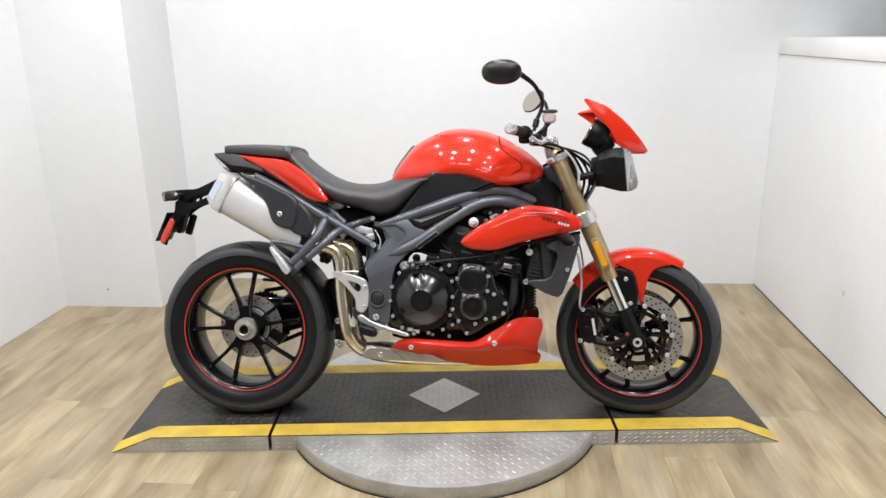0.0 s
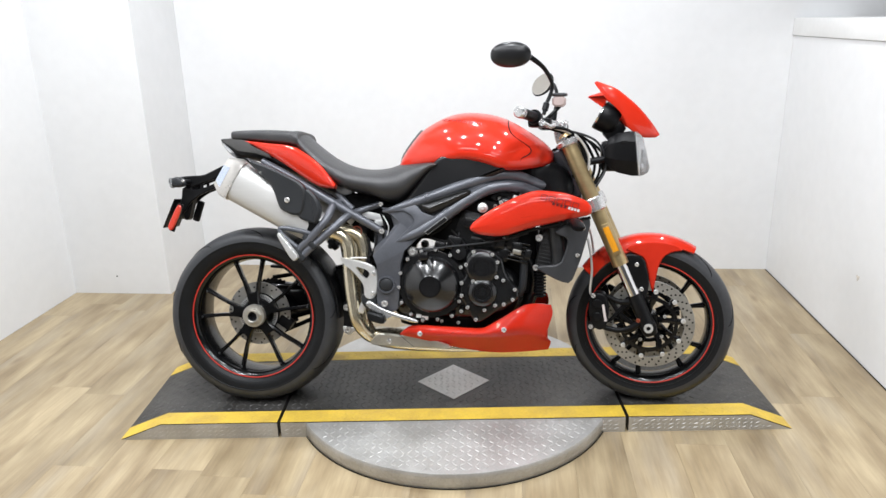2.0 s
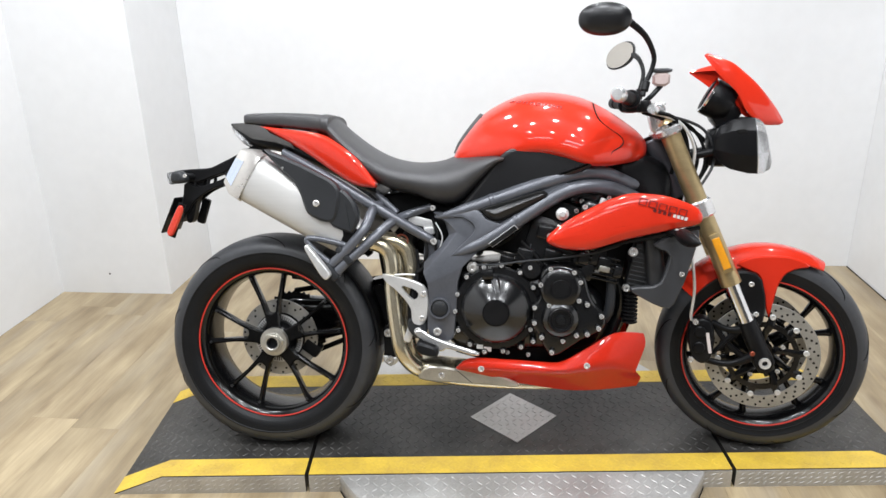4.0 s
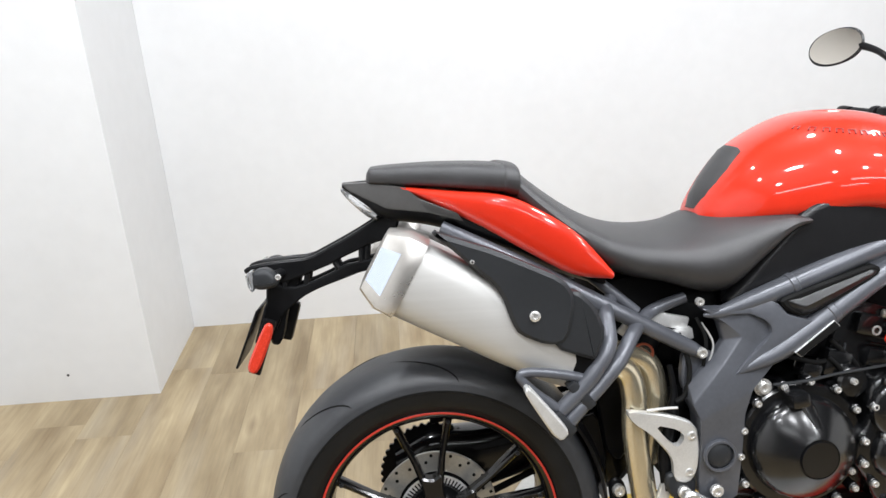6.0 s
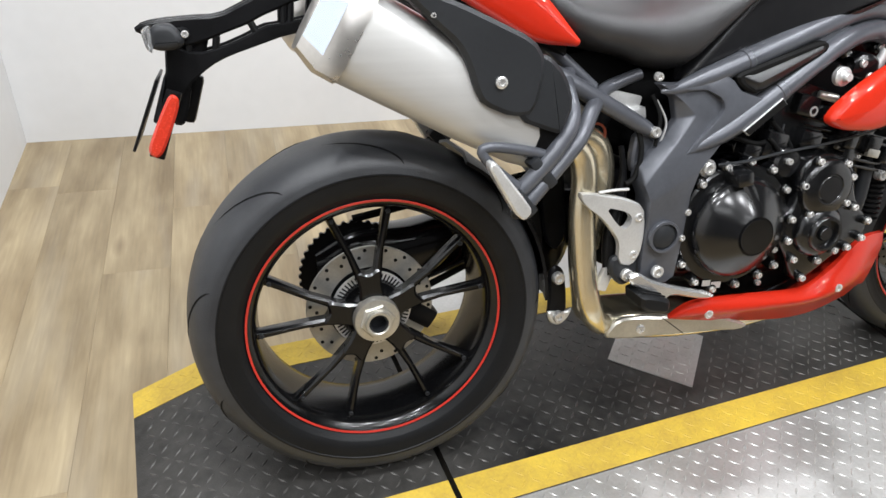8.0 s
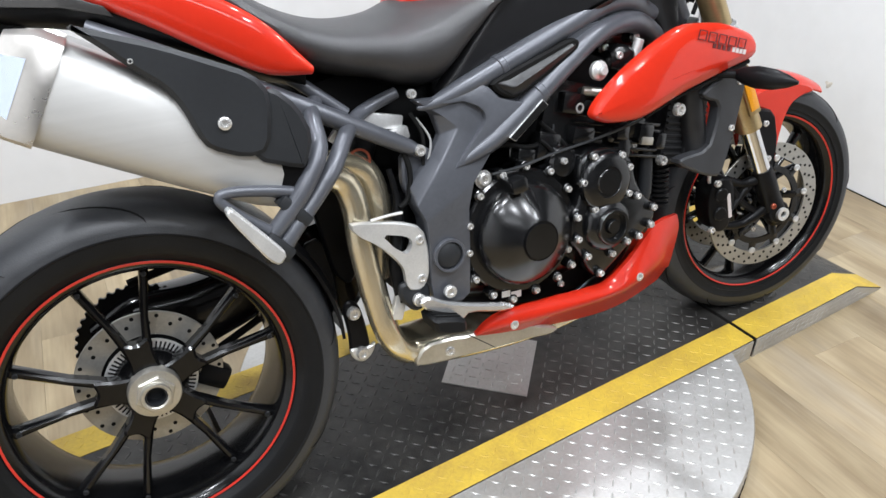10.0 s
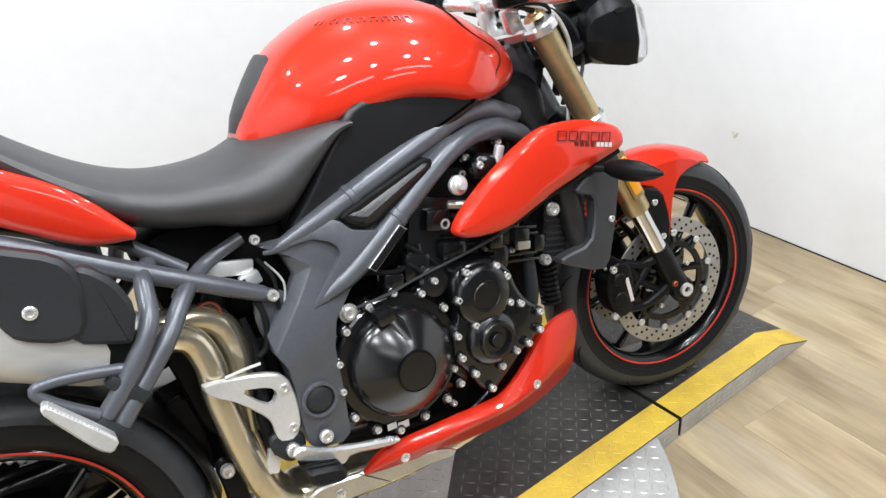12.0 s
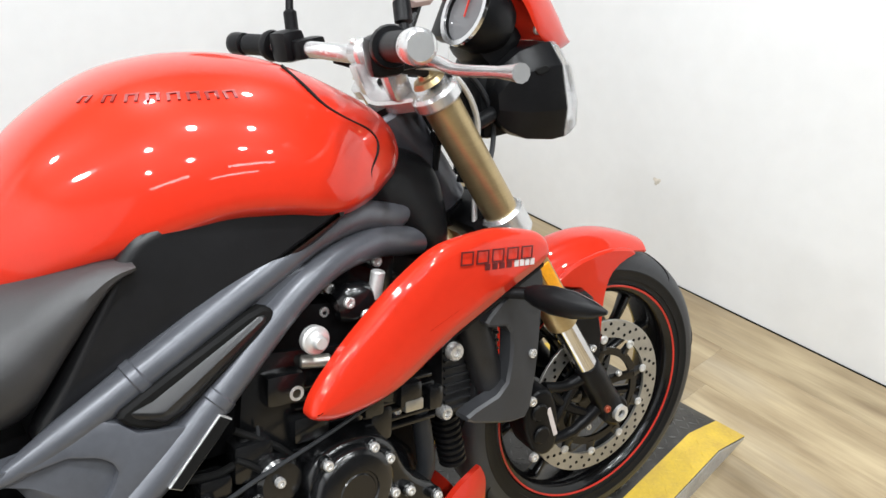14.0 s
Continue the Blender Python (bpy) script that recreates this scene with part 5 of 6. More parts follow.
for s in (-1, 1):
    rings = []
    for a, b, c in zip(*(spline(e, 6) for e in (rim, ridge, keel))):
        nose = max(0.0, (b.x - 0.31) / 0.056)
        swell = 0.006 * min(1.0, (a - b).length / 0.02)
        upper_mid = a.lerp(b, 0.36) + Vector((0.012 * nose, swell * (1 - nose), 0.004 * nose))
        lower_mid = b.lerp(c, 0.52) + Vector((0.014 * nose, -0.006 * nose, 0.004 * nose))
        outer = [Vector((p.x, s * p.y, p.z)) for p in spline((a, upper_mid, b, lower_mid, c), 4)]
        rings.append(outer + [p + Vector((0, -s * 0.010, 0)) for p in reversed(outer)])
    part("belly_side", bridge(bmesh.new(), rings), "red_satin", belly, "red belly pan side")
    for x, y, z in ((-0.079, 0.2055, 0.264), (0.218, 0.2155, 0.285)):
        bolt((x, s * y, z), belly, 0.009, 0.004, (0, s, 0))
part("belly_keel", body([(0.02, 0.225, 0.208, 0.13), (0.10, 0.215, 0.196, 0.135), (0.18, 0.215, 0.188, 0.132), (0.28, 0.24, 0.188, 0.118), (0.376, 0.30, 0.192, 0.090)], power=3), "red_satin", belly, "")
assembly("belly_pan", "red belly pan under the engine", "belly_keel")

# engine
eng = carrier_of("engine", bike)
part("crankcase", body([(-0.20, 0.50, 0.34, 0.11), (-0.15, 0.54, 0.30, 0.155), (0.0, 0.56, 0.285, 0.168), (0.14, 0.55, 0.285, 0.168), (0.24, 0.50, 0.31, 0.155), (0.285, 0.45, 0.36, 0.12)], power=5), "engine", eng, "black crankcase")
part("cylinder_block", block((0.135, 0, 0.600), (0.20, 0.31, 0.17), (0, 18, 0), 0.02), "engine", eng, "black cylinder block")
# inner blocks wear the darker black, with shade painted in
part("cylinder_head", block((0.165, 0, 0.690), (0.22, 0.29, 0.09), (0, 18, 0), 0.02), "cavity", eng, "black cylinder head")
for k in range(7):
    part("cooling_rib", block((0.165 + 0.004 * k, -0.158, 0.545 + 0.013 * k), (0.15, 0.012, 0.004), (0, 16, 0), 0.0015), "engine", eng)
for x, z, w, h in ((0.215, 0.545, 0.035, 0.05), (0.12, 0.590, 0.05, 0.035), (0.25, 0.60, 0.04, 0.07), (0.04, 0.585, 0.05, 0.05), (0.185, 0.580, 0.02, 0.03), (0.225, 0.63, 0.03, 0.05), (0.155, 0.635, 0.03, 0.03), (-0.01, 0.575, 0.04, 0.03), (0.10, 0.655, 0.05, 0.04)):
    part("engine_boss", block((x, -0.160, z), (w, 0.035, h), (0, 14, 0), 0.008), "engine", eng)
CL = Vector((-0.038, -0.170, 0.438))
# added fillers that close see-through gaps, their shade painted in
part("sump", body([(-0.16, 0.42, 0.275, 0.130), (-0.06, 0.42, 0.255, 0.150), (0.08, 0.42, 0.245, 0.160), (0.20, 0.44, 0.270, 0.150), (0.275, 0.46, 0.345, 0.120)], power=4), "cavity", eng, "black engine sump filling the gap above the belly pan")
part("airbox", body([(-0.33, 0.70, 0.60, 0.085), (-0.24, 0.74, 0.56, 0.095), (-0.14, 0.76, 0.56, 0.100)], power=4), "cavity", eng, "black filler behind the opening below the seat")
part("clutch_flange", lathe([(0, -0.002), (0.119, -0.002), (0.121, -0.005), (0.121, -0.015), (0.117, -0.019), (0.102, -0.020), (0, -0.020)], CL, 56), "engine", eng, "black clutch cover flange")
part("clutch_cover", lathe([(0.101, 0.0), (0.100, -0.028), (0.0975, -0.037), (0.093, -0.044), (0.086, -0.0505), (0.070, -0.0615), (0.042, -0.080), (0.0375, -0.0820), (0.0360, -0.0800), (0.0345, -0.0800), (0.0335, -0.0845), (0.0, -0.0845)], CL, 72), "clutch", eng, "conical black clutch cover")
part("clutch_rib", plate([(-0.062, 0.540), (-0.030, 0.534), (-0.020, 0.486), (-0.027, 0.468), (-0.040, 0.476)], -0.180, -0.2480, 0.006, 1, rise=(0.48, 0.50)), "engine", eng, "raised boss on the clutch cover")
part("clutch_boss", block(CL + Vector((-0.024, -0.040, 0.104)), (0.034, 0.05, 0.028), (0, -8, 0), 0.008), "engine", eng)
for x, z in ((-0.024, 0.563), (0.028, 0.543), (-0.074, 0.557), (-0.123, 0.528), (-0.149, 0.478), (-0.155, 0.428), (-0.146, 0.373), (-0.112, 0.332), (-0.070, 0.311), (-0.017, 0.315), (0.034, 0.328), (0.068, 0.345), (0.060, 0.380), (0.066, 0.501)):
    p = Vector((x, -0.168, z))
    part("bolt_boss", rod(p, p + Vector((0, -0.026, 0)), 0.0105, 12, 0.002), "engine", eng)
    bolt(p + Vector((0, -0.0255, 0)), eng, 0.0064, 0.006)
part("timing_cover", plate([(0.083, 0.540), (0.105, 0.566), (0.144, 0.570), (0.185, 0.558), (0.213, 0.531), (0.221, 0.489), (0.238, 0.456), (0.268, 0.430), (0.270, 0.394), (0.238, 0.372), (0.202, 0.355), (0.172, 0.331), (0.127, 0.302), (0.102, 0.322), (0.084, 0.364), (0.060, 0.396), (0.062, 0.451), (0.080, 0.466), (0.086, 0.497)], -0.150, -0.206, 0.010), "engine", eng, "black timing cover")
c = Vector((0.140, -0.204, 0.504))
part("round_cover", lathe([(0.058, 0), (0.058, -0.010), (0.054, -0.016), (0.046, -0.019), (0.030, -0.0205), (0.0285, -0.0180), (0.0255, -0.0180), (0.0240, -0.0195), (0, -0.0195)], c, 40), "engine", eng, "round black engine cover with a shallow ring")
c = Vector((0.142, -0.204, 0.416))
part("round_cover", lathe([(0.054, 0), (0.053, -0.010), (0.046, -0.018), (0.037, -0.022), (0.0355, -0.030), (0.0335, -0.032), (0.0285, -0.032), (0.0265, -0.028), (0.0255, -0.022), (0.0150, -0.022), (0.0140, -0.028), (0.0125, -0.030), (0, -0.030)], c, 40), "engine", eng, "round black engine cover with a raised ring")
for x, z in ((0.112, 0.558), (0.177, 0.549), (0.195, 0.522), (0.192, 0.470), (0.086, 0.513), (0.110, 0.455), (0.070, 0.448), (0.070, 0.404), (0.091, 0.363), (0.120, 0.320), (0.150, 0.354), (0.187, 0.371), (0.217, 0.375), (0.248, 0.392), (0.255, 0.427), (0.215, 0.459)):
    p = Vector((x, -0.204, z))
    part("bolt_boss", rod(p, p + Vector((0, -0.012, 0)), 0.0095, 12, 0.002), "engine", eng)
    bolt(p + Vector((0, -0.0118, 0)), eng, 0.0066, 0.006)
part("idler_cover", lathe([(0.030, 0), (0.030, -0.016), (0.025, -0.022), (0, -0.024)], (0.060, -0.172, 0.552), 28), "engine", eng, "small round black cover")
for x, z, y in ((-0.16, 0.36, 0.168), (0.055, 0.30, 0.168), (-0.005, 0.305, 0.168), (0.056, 0.558, 0.196), (-0.150, 0.40, 0.168), (0.245, 0.548, 0.165), (0.215, 0.60, 0.168), (0.190, 0.625, 0.168)):
    bolt((x, -y, z), eng, 0.0064, 0.008)
for dx, w, h in ((-0.034, 0.018, 0.012), (-0.012, 0.022, 0.013)):
    part("engine_tag", block((-0.05 + dx, -0.192, 0.315 - dx * 0.3), (w, 0.0012, h), (0, 4, 0), 0), "print_white" if dx > -0.02 else "alloy", eng, "small pale label")
part("cam_cover", block((0.245, 0, 0.752), (0.15, 0.25, 0.085), (0, 18, 0), 0.02), "engine", eng, "black cam cover")
for x, z in ((0.20, 0.742), (0.235, 0.770), (0.275, 0.752), (0.185, 0.715)):
    part("cover_lug", rod((x, -0.120, z), (x, -0.140, z), 0.012, 12, 0.003), "engine", eng)
    bolt((x, -0.140, z), eng, 0.007, 0.006)
# dark blocks behind the openings, coloured as if in shade
part("front_filler", block((0.275, 0, 0.520), (0.10, 0.22, 0.24), (0, 8, 0), 0.02), "cavity", eng, "dark filler closing the gap ahead of the engine")
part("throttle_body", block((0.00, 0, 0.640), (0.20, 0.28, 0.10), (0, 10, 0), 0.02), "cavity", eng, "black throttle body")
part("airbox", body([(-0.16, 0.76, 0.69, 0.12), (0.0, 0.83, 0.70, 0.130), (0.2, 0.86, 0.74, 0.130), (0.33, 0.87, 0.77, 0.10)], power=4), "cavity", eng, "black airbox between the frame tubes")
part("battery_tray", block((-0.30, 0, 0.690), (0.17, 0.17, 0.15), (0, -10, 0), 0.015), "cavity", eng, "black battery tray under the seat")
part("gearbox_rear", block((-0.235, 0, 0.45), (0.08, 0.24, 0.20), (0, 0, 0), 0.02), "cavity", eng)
part("brake_cylinder", tube([(-0.272, -0.150, 0.60), (-0.266, -0.155, 0.55), (-0.272, -0.158, 0.50), (-0.285, -0.160, 0.43), (-0.285, -0.165, 0.36)], [0.005, 0.006, 0.013, 0.014, 0.010], 12, 4), "black", eng, "rear brake master cylinder and hose")
part("shock_reservoir", rod((-0.31, -0.09, 0.60), (-0.28, -0.09, 0.67), 0.025, 18, 0.005), "black", eng, "black shock reservoir")
for c, sz, a in (((-0.262, -0.120, 0.678), (0.075, 0.012, 0.026), 14), ((-0.238, -0.130, 0.652), (0.034, 0.02, 0.022), -10), ((-0.345, -0.12, 0.662), (0.028, 0.012, 0.022), 40)):
    part("seat_bracket", block(c, sz, (0, a, 0), 0.004), "alloy", eng, "silver bracket under the seat")
part("red_ring", lathe([(0.017, 0), (0.021, 0), (0.021, 0.004), (0.017, 0.004)], (-0.318, -0.135, 0.622), 20, (0, -1, 0), closed=True), "copper", eng, "thin dark red ring")

def engine_cable(r, mt, *pts):
    part("engine_cable", tube(list(pts), r, 8, 6), mt, eng, "engine cable")


engine_cable(0.0028, "shield", (-0.095, -0.195, 0.563), (-0.03, -0.196, 0.566), (0.03, -0.196, 0.575), (0.13, -0.198, 0.586), (0.225, -0.197, 0.601), (0.30, -0.190, 0.622))
engine_cable(0.0034, "shield", (-0.052, -0.196, 0.5645), (-0.03, -0.1965, 0.566), (-0.005, -0.1965, 0.570))
engine_cable(0.005, "gap", (-0.255, -0.15, 0.66), (-0.240, -0.165, 0.60), (-0.250, -0.17, 0.55), (-0.268, -0.17, 0.535))
engine_cable(0.005, "gap", (-0.13, -0.15, 0.59), (-0.06, -0.165, 0.605), (0.0, -0.17, 0.59), (0.05, -0.17, 0.600))
engine_cable(0.0045, "gap", (0.03, -0.165, 0.63), (0.07, -0.17, 0.59), (0.09, -0.17, 0.56))
engine_cable(0.006, "gap", (-0.05, -0.165, 0.61), (0.0, -0.17, 0.64), (0.03, -0.17, 0.67))
engine_cable(0.0020, "shield", (0.058, -0.166, 0.622), (0.055, -0.168, 0.61), (0.048, -0.168, 0.600))
engine_cable(0.004, "gap", (0.02, -0.178, 0.600), (0.035, -0.182, 0.585), (0.05, -0.182, 0.560), (0.045, -0.18, 0.535))
engine_cable(0.0020, "alloy", (-0.215, -0.16, 0.68), (-0.195, -0.165, 0.64), (-0.205, -0.165, 0.60))
engine_cable(0.0035, "gap", (-0.225, -0.16, 0.69), (-0.21, -0.168, 0.65), (-0.215, -0.168, 0.60))
part("water_pipe", tube([(0.285, -0.145, 0.580), (0.287, -0.155, 0.545), (0.284, -0.155, 0.44), (0.270, -0.145, 0.40)], [0.013, 0.014, 0.014, 0.013], 16, 4), "shield", eng, "dark metal water pipe")
part("thermostat_housing", body([(0.196, 0.738, 0.700, 0.018, -0.148), (0.212, 0.748, 0.694, 0.026, -0.150), (0.238, 0.742, 0.700, 0.026, -0.152), (0.256, 0.730, 0.706, 0.014, -0.152)], power=3), "engine", eng, "glossy black thermostat housing")
part("hose_spigot", rod((0.246, -0.168, 0.716), (0.258, -0.172, 0.752), 0.0095, 14, 0.002), "alloy", eng, "pale metal hose spigot")
for x, z in ((0.206, 0.728), (0.226, 0.704)):
    bolt((x, -0.174, z), eng, 0.0075, 0.006)
part("hose_spigot", rod((0.132, -0.158, 0.672), (0.166, -0.172, 0.664), 0.0085, 12, 0.002), "collector", eng, "dull metal hose spigot")
for k in range(6):
    part("head_fin", block((0.243 + 0.002 * k, -0.165, 0.528 + 0.0125 * k), (0.118 - 0.006 * (k % 2), 0.022, 0.0060), (0, 13, 0), 0.002), "engine", eng, "black cylinder fin")
for x, z, w in ((0.205, 0.585, 0.030), (0.262, 0.572, 0.036), (0.300, 0.548, 0.024)):
    part("head_lug", block((x, -0.174, z), (w, 0.030, 0.034), (0, 13, 0), 0.006), "engine", eng, "black lug on the cylinders")
# pale block stands in for a grey highlight on the cylinder fins
part("steel_plug", block((0.262, -0.186, 0.556), (0.030, 0.010, 0.016), (0, 13, 0), 0.003), "collector", eng, "pale steel block drawn as a highlight on the fins")
hose = rod((0.345, -0.13, 0.39), (0.345, -0.13, 0.488), 0.0145, 16)
part("cooler_hose", hose, "black", eng, "ribbed black oil cooler hose")
for k in range(9):
    part("hose_rib", lathe([(0.0135, -0.002), (0.022, -0.002), (0.022, 0.003), (0.0135, 0.003)], (0.345, -0.13, 0.395 + 0.011 * k), 16, (0, 0, 1), None, True), "black", eng)
bolt((0.328, -0.15, 0.498), eng, 0.011, 0.016)
part("brass_fitting", rod((0.345, -0.13, 0.50), (0.36, -0.14, 0.498), 0.012, 10, 0.002), "gold", eng)
assembly("engine", "black three-cylinder engine with silver bolts", "crankcase")

# radiator with its red cowls
rdt = carrier_of("radiator", bike)
part("radiator_core", block((0.415, 0, 0.575), (0.035, 0.33, 0.22), (0, 14, 0), 0.004), "radiator", rdt, "black radiator core")
for k in range(22):
    part("radiator_fin", block((0.3985 - 0.0024 * (k - 11), 0, 0.48 + 0.009 * k), (0.012, 0.325, 0.0035), (0, 14, 0), 0), "radiator", rdt)
for s in (-1, 1):
    part("core_side", block((0.392, s * 0.130, 0.552), (0.110, 0.05, 0.150), (0, 12, 0), 0.008), "radiator", rdt, "black side of the radiator")
    for k in range(11):
        part("side_rib", block((0.380 + 0.0024 * k, s * 0.156, 0.488 + 0.0125 * k), (0.104, 0.006, 0.0045), (0, 12, 0), 0.0012), "radiator", rdt)
    part("side_cowl", plate([(0.094, 0.636), (0.110, 0.662), (0.169, 0.704), (0.25, 0.746), (0.322, 0.772), (0.42, 0.764), (0.498, 0.736), (0.517, 0.712), (0.513, 0.686), (0.44, 0.672), (0.378, 0.658), (0.313, 0.644), (0.233, 0.617), (0.190, 0.612), (0.13, 0.618)], s * 0.195, s * 0.234, 0.014, 2, (0.30, -s * 0.035), crown=0.006), "red", rdt, "gloss red radiator cowl")
    part("cowl_edge", tube([(0.24, s * 0.206, 0.610), (0.31, s * 0.206, 0.634), (0.38, s * 0.206, 0.648), (0.512, s * 0.203, 0.677)], 0.0055, 8, 4), "gap", rdt, "black lower edge of the cowl")
    part("radiator_shroud", plate([(0.500, 0.684), (0.514, 0.662), (0.505, 0.620), (0.480, 0.530), (0.448, 0.448), (0.408, 0.456), (0.332, 0.496), (0.335, 0.508), (0.410, 0.512), (0.430, 0.560), (0.438, 0.606), (0.395, 0.620), (0.392, 0.632)], s * 0.175, s * 0.206, 0.004, 1), "grey", rdt, "dark grey radiator shroud")
    for x, z in ((0.488, 0.640), (0.469, 0.548)):
        bolt((x, s * 0.206, z), rdt, 0.007, 0.005, (0, s, 0))
    part("end_tank", rod((0.415, s * 0.165, 0.48), (0.39, s * 0.165, 0.67), 0.026, 16, 0.006), "radiator", rdt, "black radiator end tank")
    bolt((0.338, s * 0.190, 0.606), rdt, 0.013, 0.012, (0, s, 0))
    bolt((0.440, s * 0.206, 0.662), rdt, 0.007, 0.012, (0, s, 0))
    root, tip = Vector((0.446, s * 0.236, 0.662)), Vector((0.478, s * 0.352, 0.650))
    d = (tip - root).normalized()
    out_x = Vector((1, 0, 0)) - d * d.x
    out_x.normalize()
    up = d.cross(out_x)
    rings, glass_rings = [], []
    for f, w, h in ((0.0, 0.008, 0.010), (0.12, 0.013, 0.017), (0.35, 0.019, 0.022), (0.62, 0.019, 0.020), (0.85, 0.012, 0.012), (1.0, 0.003, 0.003)):
        c = root.lerp(tip, f)
        rings.append([c + out_x * (w * math.cos(a) * (1.0 if math.cos(a) < 0 else 0.35)) + up * (h * math.sin(a)) for a in (2 * math.pi * k / 20 for k in range(20))])
        glass_rings.append([c + out_x * (w * math.cos(a) * (0.1 if math.cos(a) < 0 else 0.75)) + up * (h * 0.94 * math.sin(a)) for a in (2 * math.pi * k / 20 for k in range(20))])
    part("front_indicator", bridge(bmesh.new(), rings), "black", rdt, "black front indicator body")
    part("indicator_lens", bridge(bmesh.new(), glass_rings[1:]), "smoke", rdt, "smoked indicator lens")
    part("indicator_stalk", tube([(0.415, s * 0.190, 0.664), (0.432, s * 0.215, 0.664), root], 0.009, 10, 3), "black", rdt)
    turn = Matrix.Rotation(radians(15), 4, "Y")
    for k in range(5):
        at = Vector((0.352 + 0.0265 * k, s * (0.2405 - 0.035 * (0.052 + 0.0265 * k)), 0.748 - 0.0071 * k))
        mk = bmesh.new()
        for dx, dz, w, h in ((0, 0.0082, 0.0210, 0.0020), (0, -0.0082, 0.0210, 0.0020), (-0.0095, 0, 0.0020, 0.0150), (0.0095, 0, 0.0020, 0.0150)):
            block((dx, 0, dz), (w, 0.0012, h), (0, 0, 0), 0, mk)
        mk.transform(Matrix.Translation(at) @ turn)
        part("cowl_mark", mk, "print_dark", rdt, "dark open oblong marking")
    for k in range(4):
        part("cowl_mark", block((0.384 + 0.013 * k, s * (0.2395 - 0.035 * (0.084 + 0.013 * k)), 0.7245 - 0.0035 * k), (0.0085, 0.0012, 0.0085), (0, 15, 0), 0), "print_dark", rdt, "small dark marking bar")
    for k in range(4):
        part("cowl_mark", block((0.437 + 0.010 * k, s * (0.2390 - 0.035 * (0.137 + 0.010 * k)), 0.7105 - 0.0027 * k), (0.0075, 0.0012, 0.0090), (0, 15, 0), 0), "print_white", rdt, "small pale marking bar")
assembly("radiator", "black radiator with gloss red side cowls", "radiator_core")

# handlebar, levers, mirrors
bars = carrier_of("handlebar", bike)
UN = STEER.inverted()


def away(*p):
    """A place on the turned bars, taken back to straight ahead."""
    return UN @ Vector(p)


part("bar", tube([(0.315, -0.340, 1.044), (0.342, -0.23, 1.034), (0.375, -0.14, 1.018), (0.418, -0.08, 1.002), (0.425, 0, 1.000), (0.418, 0.08, 0.998), (0.374, 0.14, 1.010), (0.330, 0.225, 1.020), (0.306, 0.282, 1.024)], [0.011, 0.011, 0.013, 0.0145, 0.0145, 0.0145, 0.013, 0.011, 0.011], 16), "silver", bars, "silver tapered bar", STEER)
